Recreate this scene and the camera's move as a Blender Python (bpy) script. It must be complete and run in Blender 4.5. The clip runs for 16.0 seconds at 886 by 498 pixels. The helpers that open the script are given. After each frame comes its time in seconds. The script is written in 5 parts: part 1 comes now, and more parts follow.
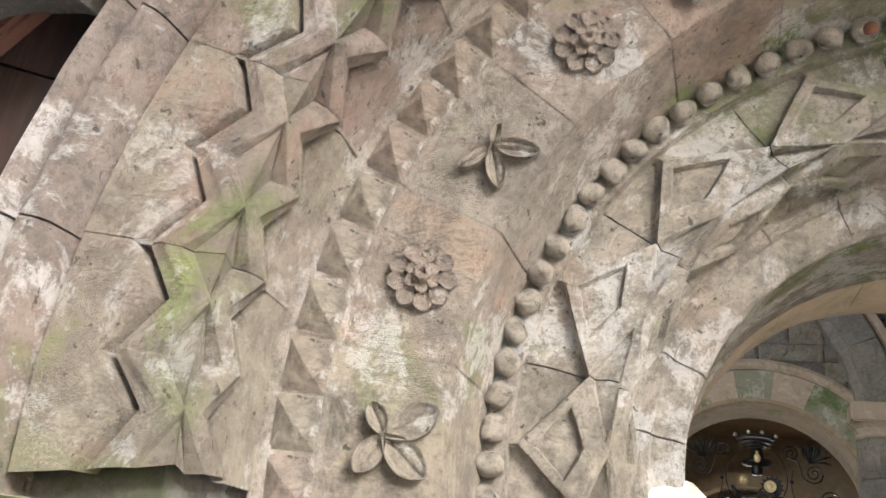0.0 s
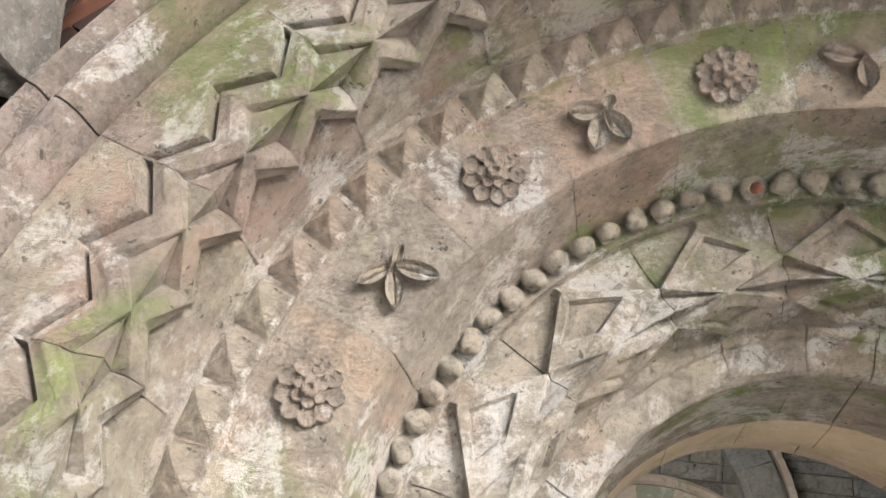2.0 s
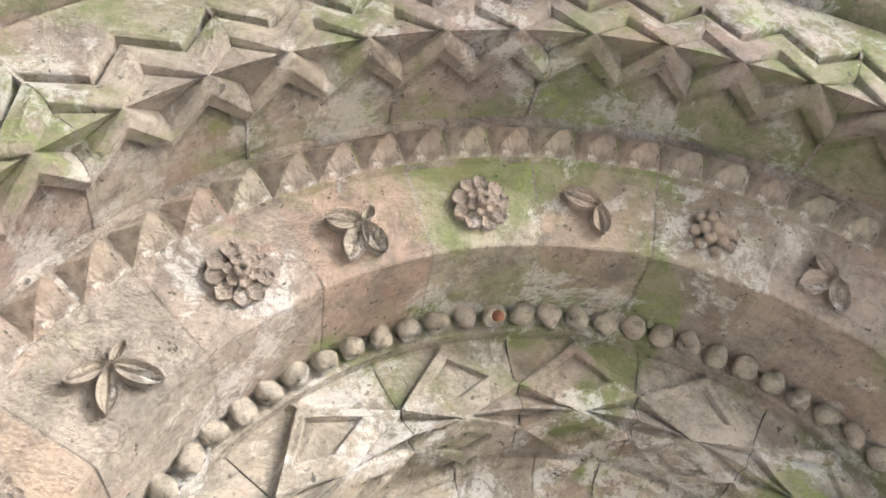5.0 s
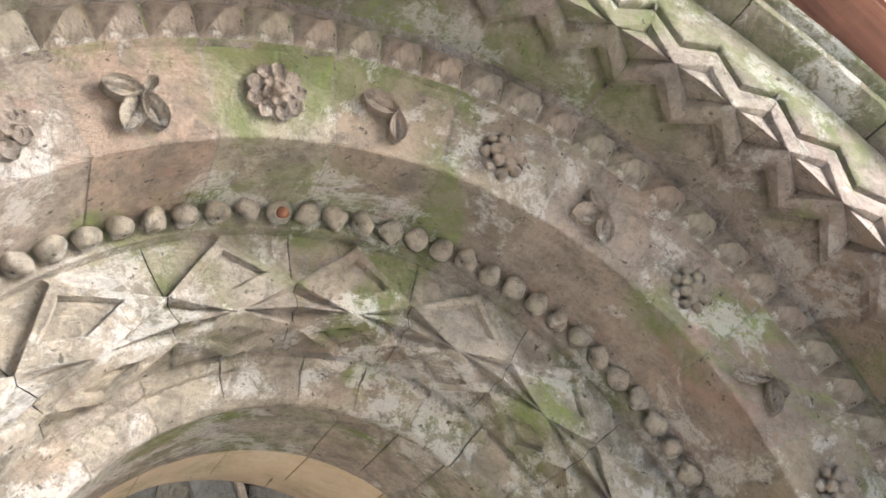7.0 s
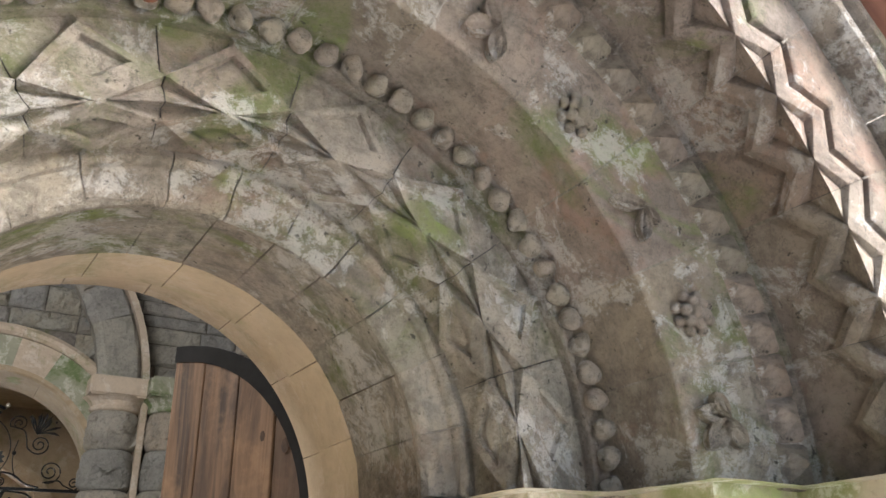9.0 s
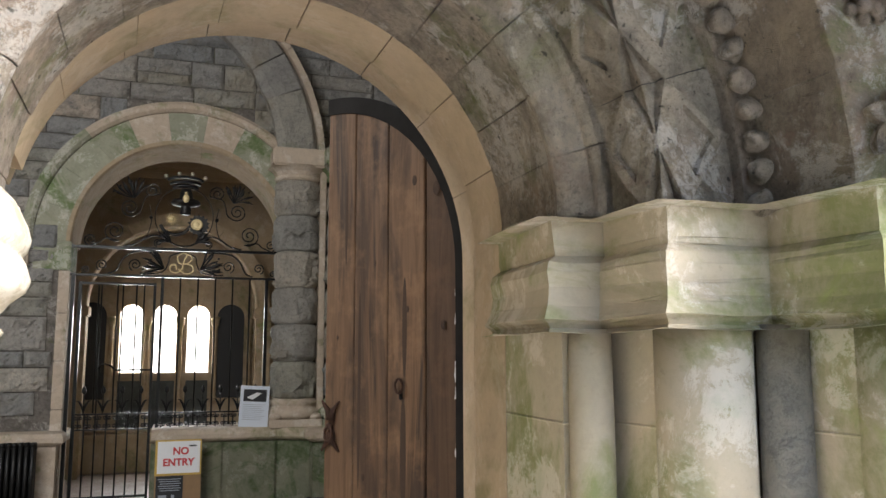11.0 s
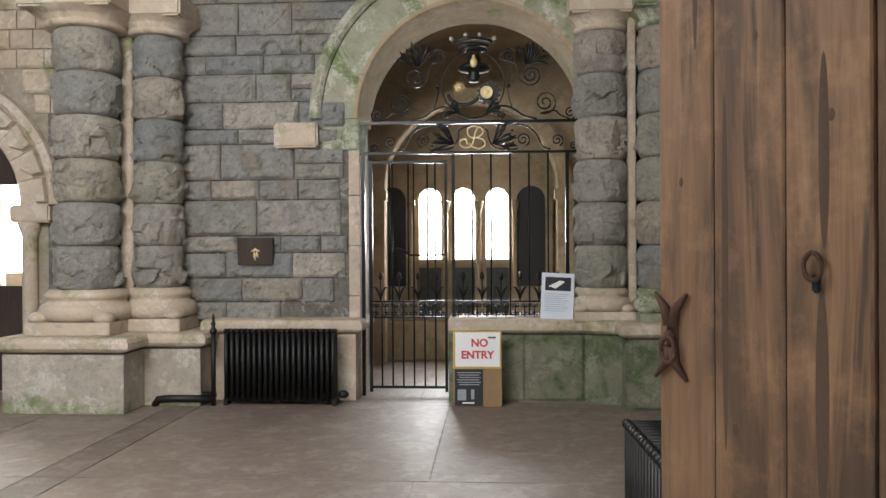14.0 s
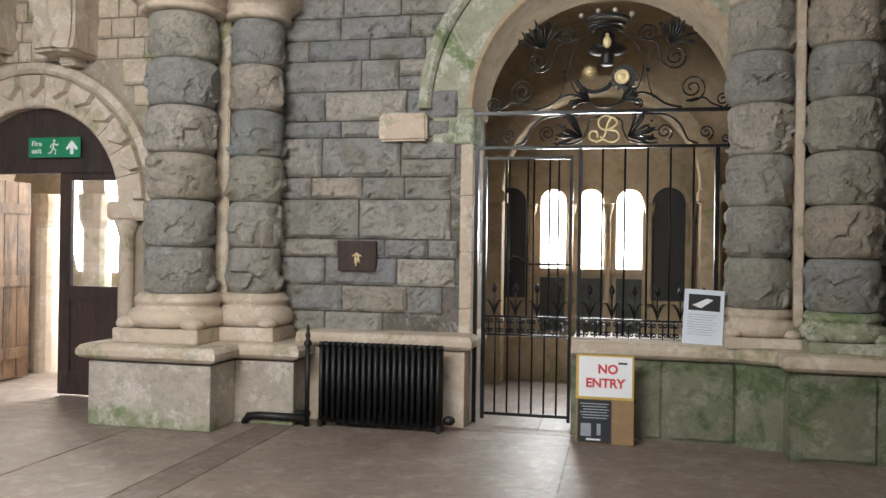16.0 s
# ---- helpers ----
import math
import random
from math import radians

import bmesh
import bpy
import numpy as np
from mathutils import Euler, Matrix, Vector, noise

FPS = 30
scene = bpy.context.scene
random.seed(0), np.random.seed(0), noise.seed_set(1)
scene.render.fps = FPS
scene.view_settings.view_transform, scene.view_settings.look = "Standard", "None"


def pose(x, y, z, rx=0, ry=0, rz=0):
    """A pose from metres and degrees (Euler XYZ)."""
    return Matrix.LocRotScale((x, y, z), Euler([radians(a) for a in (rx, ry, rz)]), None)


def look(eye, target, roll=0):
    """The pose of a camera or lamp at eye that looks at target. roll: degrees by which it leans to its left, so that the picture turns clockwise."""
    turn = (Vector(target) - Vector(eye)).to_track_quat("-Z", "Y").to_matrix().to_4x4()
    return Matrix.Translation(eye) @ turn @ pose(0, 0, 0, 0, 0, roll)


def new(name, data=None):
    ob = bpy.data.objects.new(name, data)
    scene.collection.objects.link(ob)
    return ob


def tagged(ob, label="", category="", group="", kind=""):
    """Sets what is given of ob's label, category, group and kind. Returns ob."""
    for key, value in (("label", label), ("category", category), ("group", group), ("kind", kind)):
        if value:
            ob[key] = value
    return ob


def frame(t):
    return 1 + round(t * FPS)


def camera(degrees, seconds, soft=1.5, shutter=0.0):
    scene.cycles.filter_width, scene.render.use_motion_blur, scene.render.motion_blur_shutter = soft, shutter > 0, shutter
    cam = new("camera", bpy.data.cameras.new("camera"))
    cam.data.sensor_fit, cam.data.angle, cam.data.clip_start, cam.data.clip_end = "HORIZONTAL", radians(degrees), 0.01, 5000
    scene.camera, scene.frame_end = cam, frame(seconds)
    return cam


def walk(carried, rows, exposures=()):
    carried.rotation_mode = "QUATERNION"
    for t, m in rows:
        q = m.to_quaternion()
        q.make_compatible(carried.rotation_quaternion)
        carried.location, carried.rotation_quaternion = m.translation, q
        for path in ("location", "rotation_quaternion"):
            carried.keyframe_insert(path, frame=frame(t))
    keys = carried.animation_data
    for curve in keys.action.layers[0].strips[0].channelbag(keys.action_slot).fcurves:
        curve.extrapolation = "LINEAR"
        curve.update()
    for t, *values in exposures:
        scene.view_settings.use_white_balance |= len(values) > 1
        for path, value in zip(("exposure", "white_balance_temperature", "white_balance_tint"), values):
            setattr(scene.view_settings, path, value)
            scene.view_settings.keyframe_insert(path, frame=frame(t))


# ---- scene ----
cam = camera(57.41, 16.0)
ROWS = [
    (0.0, 0.0000, -0.0000, 1.6081, 112.657, -6.889, 18.273),
    (0.5, 0.0074, 0.0106, 1.6147, 114.432, -7.337, 16.953),
    (1.0, 0.0220, -0.0020, 1.6302, 116.173, -7.947, 15.429),
    (1.5, 0.0404, -0.0173, 1.6437, 118.124, -8.628, 13.530),
    (2.0, 0.0539, -0.0308, 1.6593, 119.888, -9.207, 11.118),
    (2.5, 0.0742, -0.0252, 1.6655, 122.114, -9.568, 8.684),
    (3.0, 0.0841, -0.0210, 1.6764, 124.071, -9.656, 5.712),
    (3.2, 0.0913, -0.0237, 1.6762, 125.036, -9.501, 4.663),
    (5.3, 0.0041, 0.0613, 1.6859, 130.570, -1.977, -9.912),
    (5.5, 0.0100, 0.0620, 1.6856, 130.152, -1.635, -11.330),
    (6.0, 0.0235, 0.0740, 1.6744, 128.791, -0.723, -15.275),
    (6.5, 0.0331, 0.0853, 1.6695, 127.028, 0.056, -19.406),
    (7.0, 0.0440, 0.0894, 1.6646, 125.212, 0.608, -22.990),
    (7.5, 0.0597, 0.1032, 1.6550, 123.099, 1.038, -26.368),
    (8.0, 0.0730, 0.1120, 1.6507, 120.299, 1.584, -29.384),
    (8.2, 0.0765, 0.1154, 1.6483, 119.025, 1.795, -30.505),
    (10.3, 0.2529, 0.1199, 1.6280, 102.485, 1.207, -25.715),
    (10.5, 0.2615, 0.1321, 1.6034, 101.035, 0.874, -23.701),
    (11.0, 0.2577, 0.1673, 1.5520, 97.475, 0.086, -17.833),
    (11.5, 0.2544, 0.3138, 1.5089, 93.902, -0.663, -11.631),
    (12.0, 0.2826, 0.5392, 1.5219, 92.921, -0.510, -7.831),
    (12.5, 0.3982, 0.7622, 1.5088, 92.037, -0.244, -4.343),
    (13.0, 0.4790, 0.9835, 1.5210, 90.675, -0.409, -0.001),
    (13.5, 0.4127, 1.2678, 1.5114, 89.863, -0.151, 2.770),
    (14.0, 0.4268, 1.5218, 1.4806, 89.846, 0.317, 3.516),
    (14.5, 0.4883, 1.7803, 1.4974, 90.111, -0.446, 6.432),
    (15.0, 0.4207, 2.0176, 1.4766, 89.050, -1.364, 8.948),
    (15.5, 0.3302, 2.2851, 1.4989, 89.501, -0.443, 10.932),
    (16.0, 0.3736, 2.5018, 1.5088, 90.095, -0.866, 12.287),
]
walk(cam, [(t, pose(x, y, z, rx, ry, rz)) for t, x, y, z, rx, ry, rz in ROWS],
     exposures=[(0.0, 2.25), (3.0, 2.65), (5.5, 3.05), (8.2, 2.95), (10.3, 2.55), (11.5, 2.38), (12.5, 2.56), (13.0, 2.75), (14.5, 3.05), (16.0, 3.12)])

# ---- daylight ----
SUN_EL, SUN_AZ = 30.0, 132.0
world = bpy.data.worlds.new("world")
scene.world = world
world.use_nodes = True
wn = world.node_tree
sky = wn.nodes.new("ShaderNodeTexSky")
sky.sky_type, sky.sun_disc = "NISHITA", False
sky.sun_elevation, sky.sun_rotation = radians(SUN_EL), radians(SUN_AZ)
wn.links.new(sky.outputs[0], wn.nodes["Background"].inputs[0])
wn.nodes["Background"].inputs[1].default_value = 0.1


def lamp(name, kind, m, energy, colour=(1, 1, 1), **kw):
    d = bpy.data.lights.new(name, kind)
    d.energy, d.color = energy, colour
    if kind == "AREA":
        d.shape, d.size, d.size_y = "RECTANGLE", kw["w"], kw["h"]
    else:
        d.angle = radians(kw["angle"])
    ob = new(name, d)
    ob.matrix_world = m
    return ob


az = radians(SUN_AZ)
sun_from = Vector((math.sin(az), math.cos(az), math.tan(radians(SUN_EL))))
lamp("sun", "SUN", look(sun_from * 20, (0, 0, 0)), 2.3, (1, 0.98, 0.965), angle=24)
# sky light in the chapel windows and the exit doorway, and a fill for the hall
for wx in (-0.415, 0.01, 0.49):
    lamp("chapel_window_light", "AREA", look((wx, 12.62, 1.9), (wx * 0.8, 9.0, 0.2)), 5.2, (0.93, 0.97, 1), w=0.34, h=0.95)
# unseen fill lamp added to brighten the hall; no window is built there
lamp("hall_fill_light", "AREA", look((-2.2, 3.05, 4.0), (-1.1, 8.6, 0.6)), 52, (1, 0.97, 0.93), w=3.0, h=2.2)
lamp("exit_door_light", "AREA", look((-5.4, 11.2, 2.0), (-4.9, 8.0, 0.5)), 29, (1, 0.96, 0.9), w=1.6, h=1.8)

# ---- materials ----


class Nodes:
    def __init__(self, name):
        self.mat = bpy.data.materials.new(name)
        self.mat.use_nodes = True
        self.t = self.mat.node_tree
        self.bsdf = self.t.nodes["Principled BSDF"]
        self.co = self.t.nodes.new("ShaderNodeTexCoord").outputs["Object"]
        self.rand = self.t.nodes.new("ShaderNodeObjectInfo").outputs["Random"]

    def put(self, value, socket):
        if isinstance(value, bpy.types.NodeSocket):
            self.t.links.new(value, socket)
        elif isinstance(value, tuple) and len(value) == 3:
            socket.default_value = (*value, 1)
        else:
            socket.default_value = value

    def noise(self, scale, detail=6, rough=0.6, warp=0.0, stretch=None):
        n = self.t.nodes.new("ShaderNodeTexNoise")
        co = self.co
        if stretch:
            m = self.t.nodes.new("ShaderNodeMapping")
            m.inputs["Scale"].default_value = stretch
            self.t.links.new(co, m.inputs["Vector"])
            co = m.outputs[0]
        self.t.links.new(co, n.inputs["Vector"])
        n.inputs["Scale"].default_value, n.inputs["Detail"].default_value = scale, detail
        n.inputs["Roughness"].default_value, n.inputs["Distortion"].default_value = rough, warp
        return n.outputs[0]

    def step(self, x, lo, hi, a=0.0, b=1.0):
        m = self.t.nodes.new("ShaderNodeMapRange")
        self.put(x, m.inputs[0])
        for k, v in enumerate((lo, hi, a, b)):
            m.inputs[k + 1].default_value = v
        return m.outputs[0]

    def mix(self, f, a, b, mode="MIX"):
        m = self.t.nodes.new("ShaderNodeMix")
        m.data_type, m.blend_type = "RGBA", mode
        self.put(f, m.inputs[0])
        self.put(a, m.inputs[6])
        self.put(b, m.inputs[7])
        return m.outputs[2]

    def math(self, op, a, b=0.0):
        m = self.t.nodes.new("ShaderNodeMath")
        m.operation = op
        self.put(a, m.inputs[0])
        self.put(b, m.inputs[1])
        return m.outputs[0]

    def done(self, colour, rough=0.8, bump=None, strength=0.3, dist=0.01, metal=0.0):
        self.put(colour, self.bsdf.inputs["Base Color"])
        self.put(rough, self.bsdf.inputs["Roughness"])
        self.put(metal, self.bsdf.inputs["Metallic"])
        if bump is not None:
            b = self.t.nodes.new("ShaderNodeBump")
            b.inputs["Strength"].default_value, b.inputs["Distance"].default_value = strength, dist
            self.put(bump, b.inputs["Height"])
            self.t.links.new(b.outputs[0], self.bsdf.inputs["Normal"])
        return self.mat


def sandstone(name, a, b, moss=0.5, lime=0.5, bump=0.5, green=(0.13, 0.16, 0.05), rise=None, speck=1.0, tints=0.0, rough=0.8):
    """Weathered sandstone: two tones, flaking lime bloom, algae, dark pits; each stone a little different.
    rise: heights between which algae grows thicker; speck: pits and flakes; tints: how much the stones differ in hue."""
    n = Nodes(name)
    big, mid, fine = n.noise(2.3, 5, 0.6, 0.4), n.noise(11, 12, 0.76, 0.25), n.noise(110, 8, 0.8)
    flake = n.noise(27, 12, 0.84, 0.2)
    dirt = tuple(0.48 * c for c in b)
    col = n.mix(n.step(big, 0.38, 0.62), a, b)
    if tints:
        ramp = n.t.nodes.new("ShaderNodeValToRGB")
        n.t.links.new(n.rand, ramp.inputs[0])
        hues = [(0.47, 0.35, 0.28), (0.42, 0.36, 0.3), (0.54, 0.46, 0.34), (0.36, 0.34, 0.24), (0.48, 0.33, 0.24), (0.45, 0.36, 0.31)]
        while len(ramp.color_ramp.elements) < len(hues):
            ramp.color_ramp.elements.new(0.5)
        for k, h in enumerate(hues):
            ramp.color_ramp.elements[k].position, ramp.color_ramp.elements[k].color = k / (len(hues) - 1), (*h, 1)
        col = n.mix(n.math("MULTIPLY", n.step(n.noise(3.1, 6, 0.65, 0.6), 0.36, 0.56), tints), col, ramp.outputs[0])
    else:
        col = n.mix(n.step(n.rand, 0, 1, 0, 0.3), col, tuple(0.75 * c for c in a))
    col = n.mix(n.step(mid, 0.44, 0.62, 0, 0.75 * speck), col, dirt)
    col = n.mix(n.math("MULTIPLY", n.step(flake, 0.52, 0.57), n.step(big, 0.35, 0.6, 0.15 * speck, 0.8 * speck)), col, dirt)
    if tints:
        # damp, soot-browned stones and patches
        own = n.math("FRACT", n.math("MULTIPLY", n.rand, 7.31))
        damp = n.math("MAXIMUM", n.step(n.noise(1.7, 8, 0.7, 0.3), 0.55, 0.64, 0, 0.5), n.math("MULTIPLY", n.step(own, 0.6, 1.0, 0, 0.5), n.step(big, 0.4, 0.55, 0.3, 1)))
        col = n.mix(n.math("MULTIPLY", damp, tints), col, (0.2, 0.145, 0.11))
        # brick-pink staining
        col = n.mix(n.math("MULTIPLY", n.step(n.noise(3.4, 9, 0.7, 0.3), 0.56, 0.66, 0, 0.6), tints), col, (0.46, 0.26, 0.19))
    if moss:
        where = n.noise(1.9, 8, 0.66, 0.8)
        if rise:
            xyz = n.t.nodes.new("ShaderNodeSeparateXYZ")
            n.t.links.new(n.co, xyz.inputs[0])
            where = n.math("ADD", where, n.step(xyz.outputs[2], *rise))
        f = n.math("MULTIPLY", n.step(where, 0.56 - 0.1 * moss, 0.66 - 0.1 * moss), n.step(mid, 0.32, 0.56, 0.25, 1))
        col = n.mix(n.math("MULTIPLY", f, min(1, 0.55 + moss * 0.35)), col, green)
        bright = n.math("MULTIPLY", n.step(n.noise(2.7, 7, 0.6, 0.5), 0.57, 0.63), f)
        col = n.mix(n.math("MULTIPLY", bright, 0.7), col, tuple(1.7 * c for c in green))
    if lime:
        f = n.math("MULTIPLY", n.step(n.noise(4.2, 9, 0.72, 0.4), 0.52, 0.57), n.step(n.noise(19, 12, 0.82, 0.4), 0.44, 0.5))
        col = n.mix(n.math("MULTIPLY", f, lime), col, (0.86, 0.83, 0.79))
    col = n.mix(n.step(fine, 0.54, 0.66, 0, 0.5 * speck), col, (0.11, 0.09, 0.07))
    col = n.mix(n.step(n.noise(38, 6, 0.6, 0.3), 0.64, 0.69, 0, 0.8 * min(1, speck)), col, (0.05, 0.045, 0.035))
    pits = n.math("ADD", n.math("MULTIPLY", mid, 1.0), n.math("ADD", n.math("MULTIPLY", fine, 0.35), n.math("MULTIPLY", flake, 0.6)))
    return n.done(col, n.step(mid, 0.3, 0.7, rough - 0.08, rough + 0.12), pits, min(1, bump), 0.04)


def granite(name, a, b, tint=(0.11, 0.108, 0.105)):
    """Rock-faced granite: stones from blue-grey to tan, speckled, with broken fine relief."""
    n = Nodes(name)
    mid, fine, grit = n.noise(6, 9, 0.7, 0.5), n.noise(55, 5, 0.75), n.noise(26, 10, 0.8, 0.3)
    ramp = n.t.nodes.new("ShaderNodeValToRGB")
    n.t.links.new(n.rand, ramp.inputs[0])
    warm = (b[0] * 0.92, b[1] * 0.86, b[2] * 0.82)
    hues = [a, tuple((p + q) / 2 for p, q in zip(a, b)), (a[0] * 0.82, a[1] * 0.86, a[2] * 0.92), b, (a[0] * 1.1, a[1] * 1.08, a[2] * 0.95), warm, a]
    while len(ramp.color_ramp.elements) < len(hues):
        ramp.color_ramp.elements.new(0.5)
    for k, h in enumerate(hues):
        ramp.color_ramp.elements[k].position, ramp.color_ramp.elements[k].color = k / (len(hues) - 1), (*h, 1)
    col = n.mix(n.step(mid, 0.42, 0.66, 0, 0.6), ramp.outputs[0], tint)
    col = n.mix(n.step(grit, 0.5, 0.6, 0, 0.55), col, tuple(0.45 * c for c in a))
    col = n.mix(n.step(fine, 0.52, 0.68, 0, 0.65), col, (0.42, 0.41, 0.38))
    col = n.mix(n.step(n.noise(1.6, 5, 0.6), 0.55, 0.68, 0, 0.5), col, (0.3, 0.25, 0.17))
    col = n.mix(n.step(n.noise(2.3, 6, 0.65, 0.4), 0.6, 0.7, 0, 0.45), col, (0.16, 0.19, 0.1))
    relief = n.math("ADD", mid, n.math("ADD", n.math("MULTIPLY", fine, 0.3), n.math("MULTIPLY", grit, 0.7)))
    return n.done(col, 0.85, relief, 1.0, 0.04)


def timber(name, a, b, dark, axis=2, bump=0.4):
    n = Nodes(name)
    st = [26, 26, 26]
    st[axis] = 1.3
    grain = n.noise(1.0, 8, 0.65, 1.2, tuple(st))
    slow = n.noise(1.0, 6, 0.6, 0.8, tuple(9 if k != axis else 1.1 for k in range(3)))
    col = n.mix(n.step(grain, 0.35, 0.65), a, b)
    col = n.mix(n.step(n.rand, 0, 1, 0, 0.5), col, dark)
    col = n.mix(n.step(slow, 0.5, 0.62, 0, 0.85), col, dark)
    streak = n.noise(1.0, 7, 0.6, 0.5, tuple(7 if k != axis else 0.55 for k in range(3)))
    col = n.mix(n.step(streak, 0.6, 0.66, 0, 0.85), col, tuple(0.6 * c for c in dark))
    col = n.mix(n.step(n.noise(7, 8, 0.7), 0.5, 0.75, 0, 0.4), col, tuple(1.5 * c for c in a))
    return n.done(col, n.step(grain, 0.3, 0.7, 0.55, 0.8), grain, bump, 0.006)


def plain(name, colour, rough=0.6, metal=0.0, vary=0.15):
    n = Nodes(name)
    x = n.noise(14, 6, 0.6)
    dark = tuple(c * (1 - vary) for c in colour)
    return n.done(n.mix(n.step(x, 0.35, 0.65), dark, colour), n.step(x, 0.3, 0.7, rough * 0.9, min(1, rough * 1.1)), x, 0.08, 0.004, metal)


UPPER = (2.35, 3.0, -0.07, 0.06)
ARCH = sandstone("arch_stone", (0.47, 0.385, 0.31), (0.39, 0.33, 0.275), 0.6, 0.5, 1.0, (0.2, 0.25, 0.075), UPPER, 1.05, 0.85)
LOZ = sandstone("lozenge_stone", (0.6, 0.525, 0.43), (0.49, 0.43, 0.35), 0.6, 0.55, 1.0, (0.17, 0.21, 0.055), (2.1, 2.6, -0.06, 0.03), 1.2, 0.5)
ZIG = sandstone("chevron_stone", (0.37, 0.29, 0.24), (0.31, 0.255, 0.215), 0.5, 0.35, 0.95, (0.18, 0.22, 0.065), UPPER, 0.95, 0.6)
JAMB = sandstone("jamb_stone", (0.5, 0.43, 0.33), (0.43, 0.385, 0.295), 0.9, 0.35, 0.25, (0.2, 0.23, 0.09), None, 0.2)
REVEAL = sandstone("reveal_stone", (0.52, 0.41, 0.285), (0.46, 0.37, 0.265), 0.2, 0.1, 0.2, (0.2, 0.2, 0.09), None, 0.25)
SANDY = sandstone("lime_mortar", (0.52, 0.44, 0.36), (0.36, 0.3, 0.25), 0.3, 0.3, 1.0, speck=1.3)
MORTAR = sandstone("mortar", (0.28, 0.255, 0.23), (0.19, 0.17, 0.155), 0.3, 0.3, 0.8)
ROUGH = granite("porch_rubble", (0.2, 0.19, 0.175), (0.27, 0.25, 0.225))
GREY = granite("grey_granite", (0.34, 0.345, 0.345), (0.6, 0.55, 0.48), (0.2, 0.198, 0.192))
DRUM = granite("drum_granite", (0.36, 0.36, 0.34), (0.56, 0.51, 0.43), (0.19, 0.186, 0.175))
PALE = sandstone("pale_sandstone", (0.6, 0.5, 0.395), (0.53, 0.44, 0.35), 0.2, 0.3, 0.3, speck=0.3)
GREENED = sandstone("greened_sandstone", (0.38, 0.38, 0.29), (0.32, 0.335, 0.25), 1.0, 0.35, 0.3, (0.11, 0.17, 0.055), speck=0.3)
DADO = sandstone("green_dado_stone", (0.22, 0.22, 0.155), (0.17, 0.18, 0.125), 0.9, 0.1, 0.3, (0.055, 0.09, 0.03), speck=0.3)
CHAPEL = sandstone("chapel_stone", (0.46, 0.36, 0.24), (0.4, 0.31, 0.21), 0.1, 0.1, 0.3, speck=0.3)
FLOOR = sandstone("floor_stone", (0.26, 0.205, 0.172), (0.215, 0.17, 0.145), 0.0, 0.12, 0.12, speck=0.2, rough=0.4)
DUCT = sandstone("duct_cover_stone", (0.2, 0.155, 0.13), (0.17, 0.135, 0.115), 0.0, 0.1, 0.12, speck=0.3, rough=0.5)
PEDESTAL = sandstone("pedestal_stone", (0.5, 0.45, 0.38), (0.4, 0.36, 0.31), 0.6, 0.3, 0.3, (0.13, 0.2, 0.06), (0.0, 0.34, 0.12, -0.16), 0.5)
# kept very pale so the unseen ground reflects daylight up to the soffits
BOUNCE_PAVING = sandstone("pale_bounce_paving", (0.76, 0.73, 0.68), (0.7, 0.67, 0.63), 0.1, 0.3, 0.4, speck=0.4)
DOORWOOD = timber("door_wood", (0.235, 0.135, 0.07), (0.14, 0.078, 0.041), (0.05, 0.028, 0.017))
# door wood darkened for the shade on the recessed hinge-side plank
SHADEDWOOD = timber("door_wood_shaded", (0.12, 0.066, 0.035), (0.08, 0.043, 0.023), (0.03, 0.017, 0.011))
DARKWOOD = timber("dark_wood", (0.05, 0.025, 0.018), (0.035, 0.018, 0.013), (0.02, 0.012, 0.01))
REDWOOD = timber("red_beam_wood", (0.3, 0.13, 0.09), (0.22, 0.1, 0.07), (0.14, 0.07, 0.05), 0)
IRON = plain("black_iron", (0.012, 0.013, 0.014), 0.32, 0.6)
RUST = plain("rusted_iron", (0.075, 0.035, 0.022), 0.8, 0.3, 0.5)
KNOT = plain("dark_wood_knot", (0.07, 0.042, 0.027), 0.85, 0.0, 0.5)
# flat black for the shade in the gap along the door's hinge edge
BAND = plain("black_gap_shade", (0.005, 0.004, 0.004), 0.95)
BLACK = plain("black_paint", (0.003, 0.003, 0.0035), 0.5)
GOLD = plain("gilding", (0.8, 0.66, 0.38), 0.55, 0.35)
RUSTBEAD = plain("rust_stain", (0.22, 0.085, 0.045), 0.9, 0.0, 0.7)
WHITE = plain("white_card", (0.78, 0.79, 0.82), 0.5, 0, 0.04)
YELLOW = plain("yellow_board", (0.6, 0.4, 0.09), 0.6)
CARD = plain("brown_cardboard", (0.3, 0.19, 0.1), 0.8)
NAVY = plain("dark_poster", (0.011, 0.012, 0.016), 0.5)
SLATE = plain("wet_slate", (0.045, 0.052, 0.047), 0.5, 0, 0.5)
RED = plain("red_ink", (0.6, 0.05, 0.06), 0.5)
SIGNGREEN = plain("sign_green", (0.0, 0.22, 0.09), 0.4)
INK = plain("grey_ink", (0.3, 0.33, 0.38), 0.5)
glow = Nodes("daylight_outside")
glow.bsdf.inputs["Emission Color"].default_value = (0.95, 0.98, 1, 1)
glow.bsdf.inputs["Emission Strength"].default_value = 1.0
SKYCARD = glow.done((0.8, 0.8, 0.8))
pane = Nodes("window_glass")
pane.bsdf.inputs["Transmission Weight"].default_value = 1.0
GLASS = pane.done((0.95, 0.97, 0.97), 0.05)

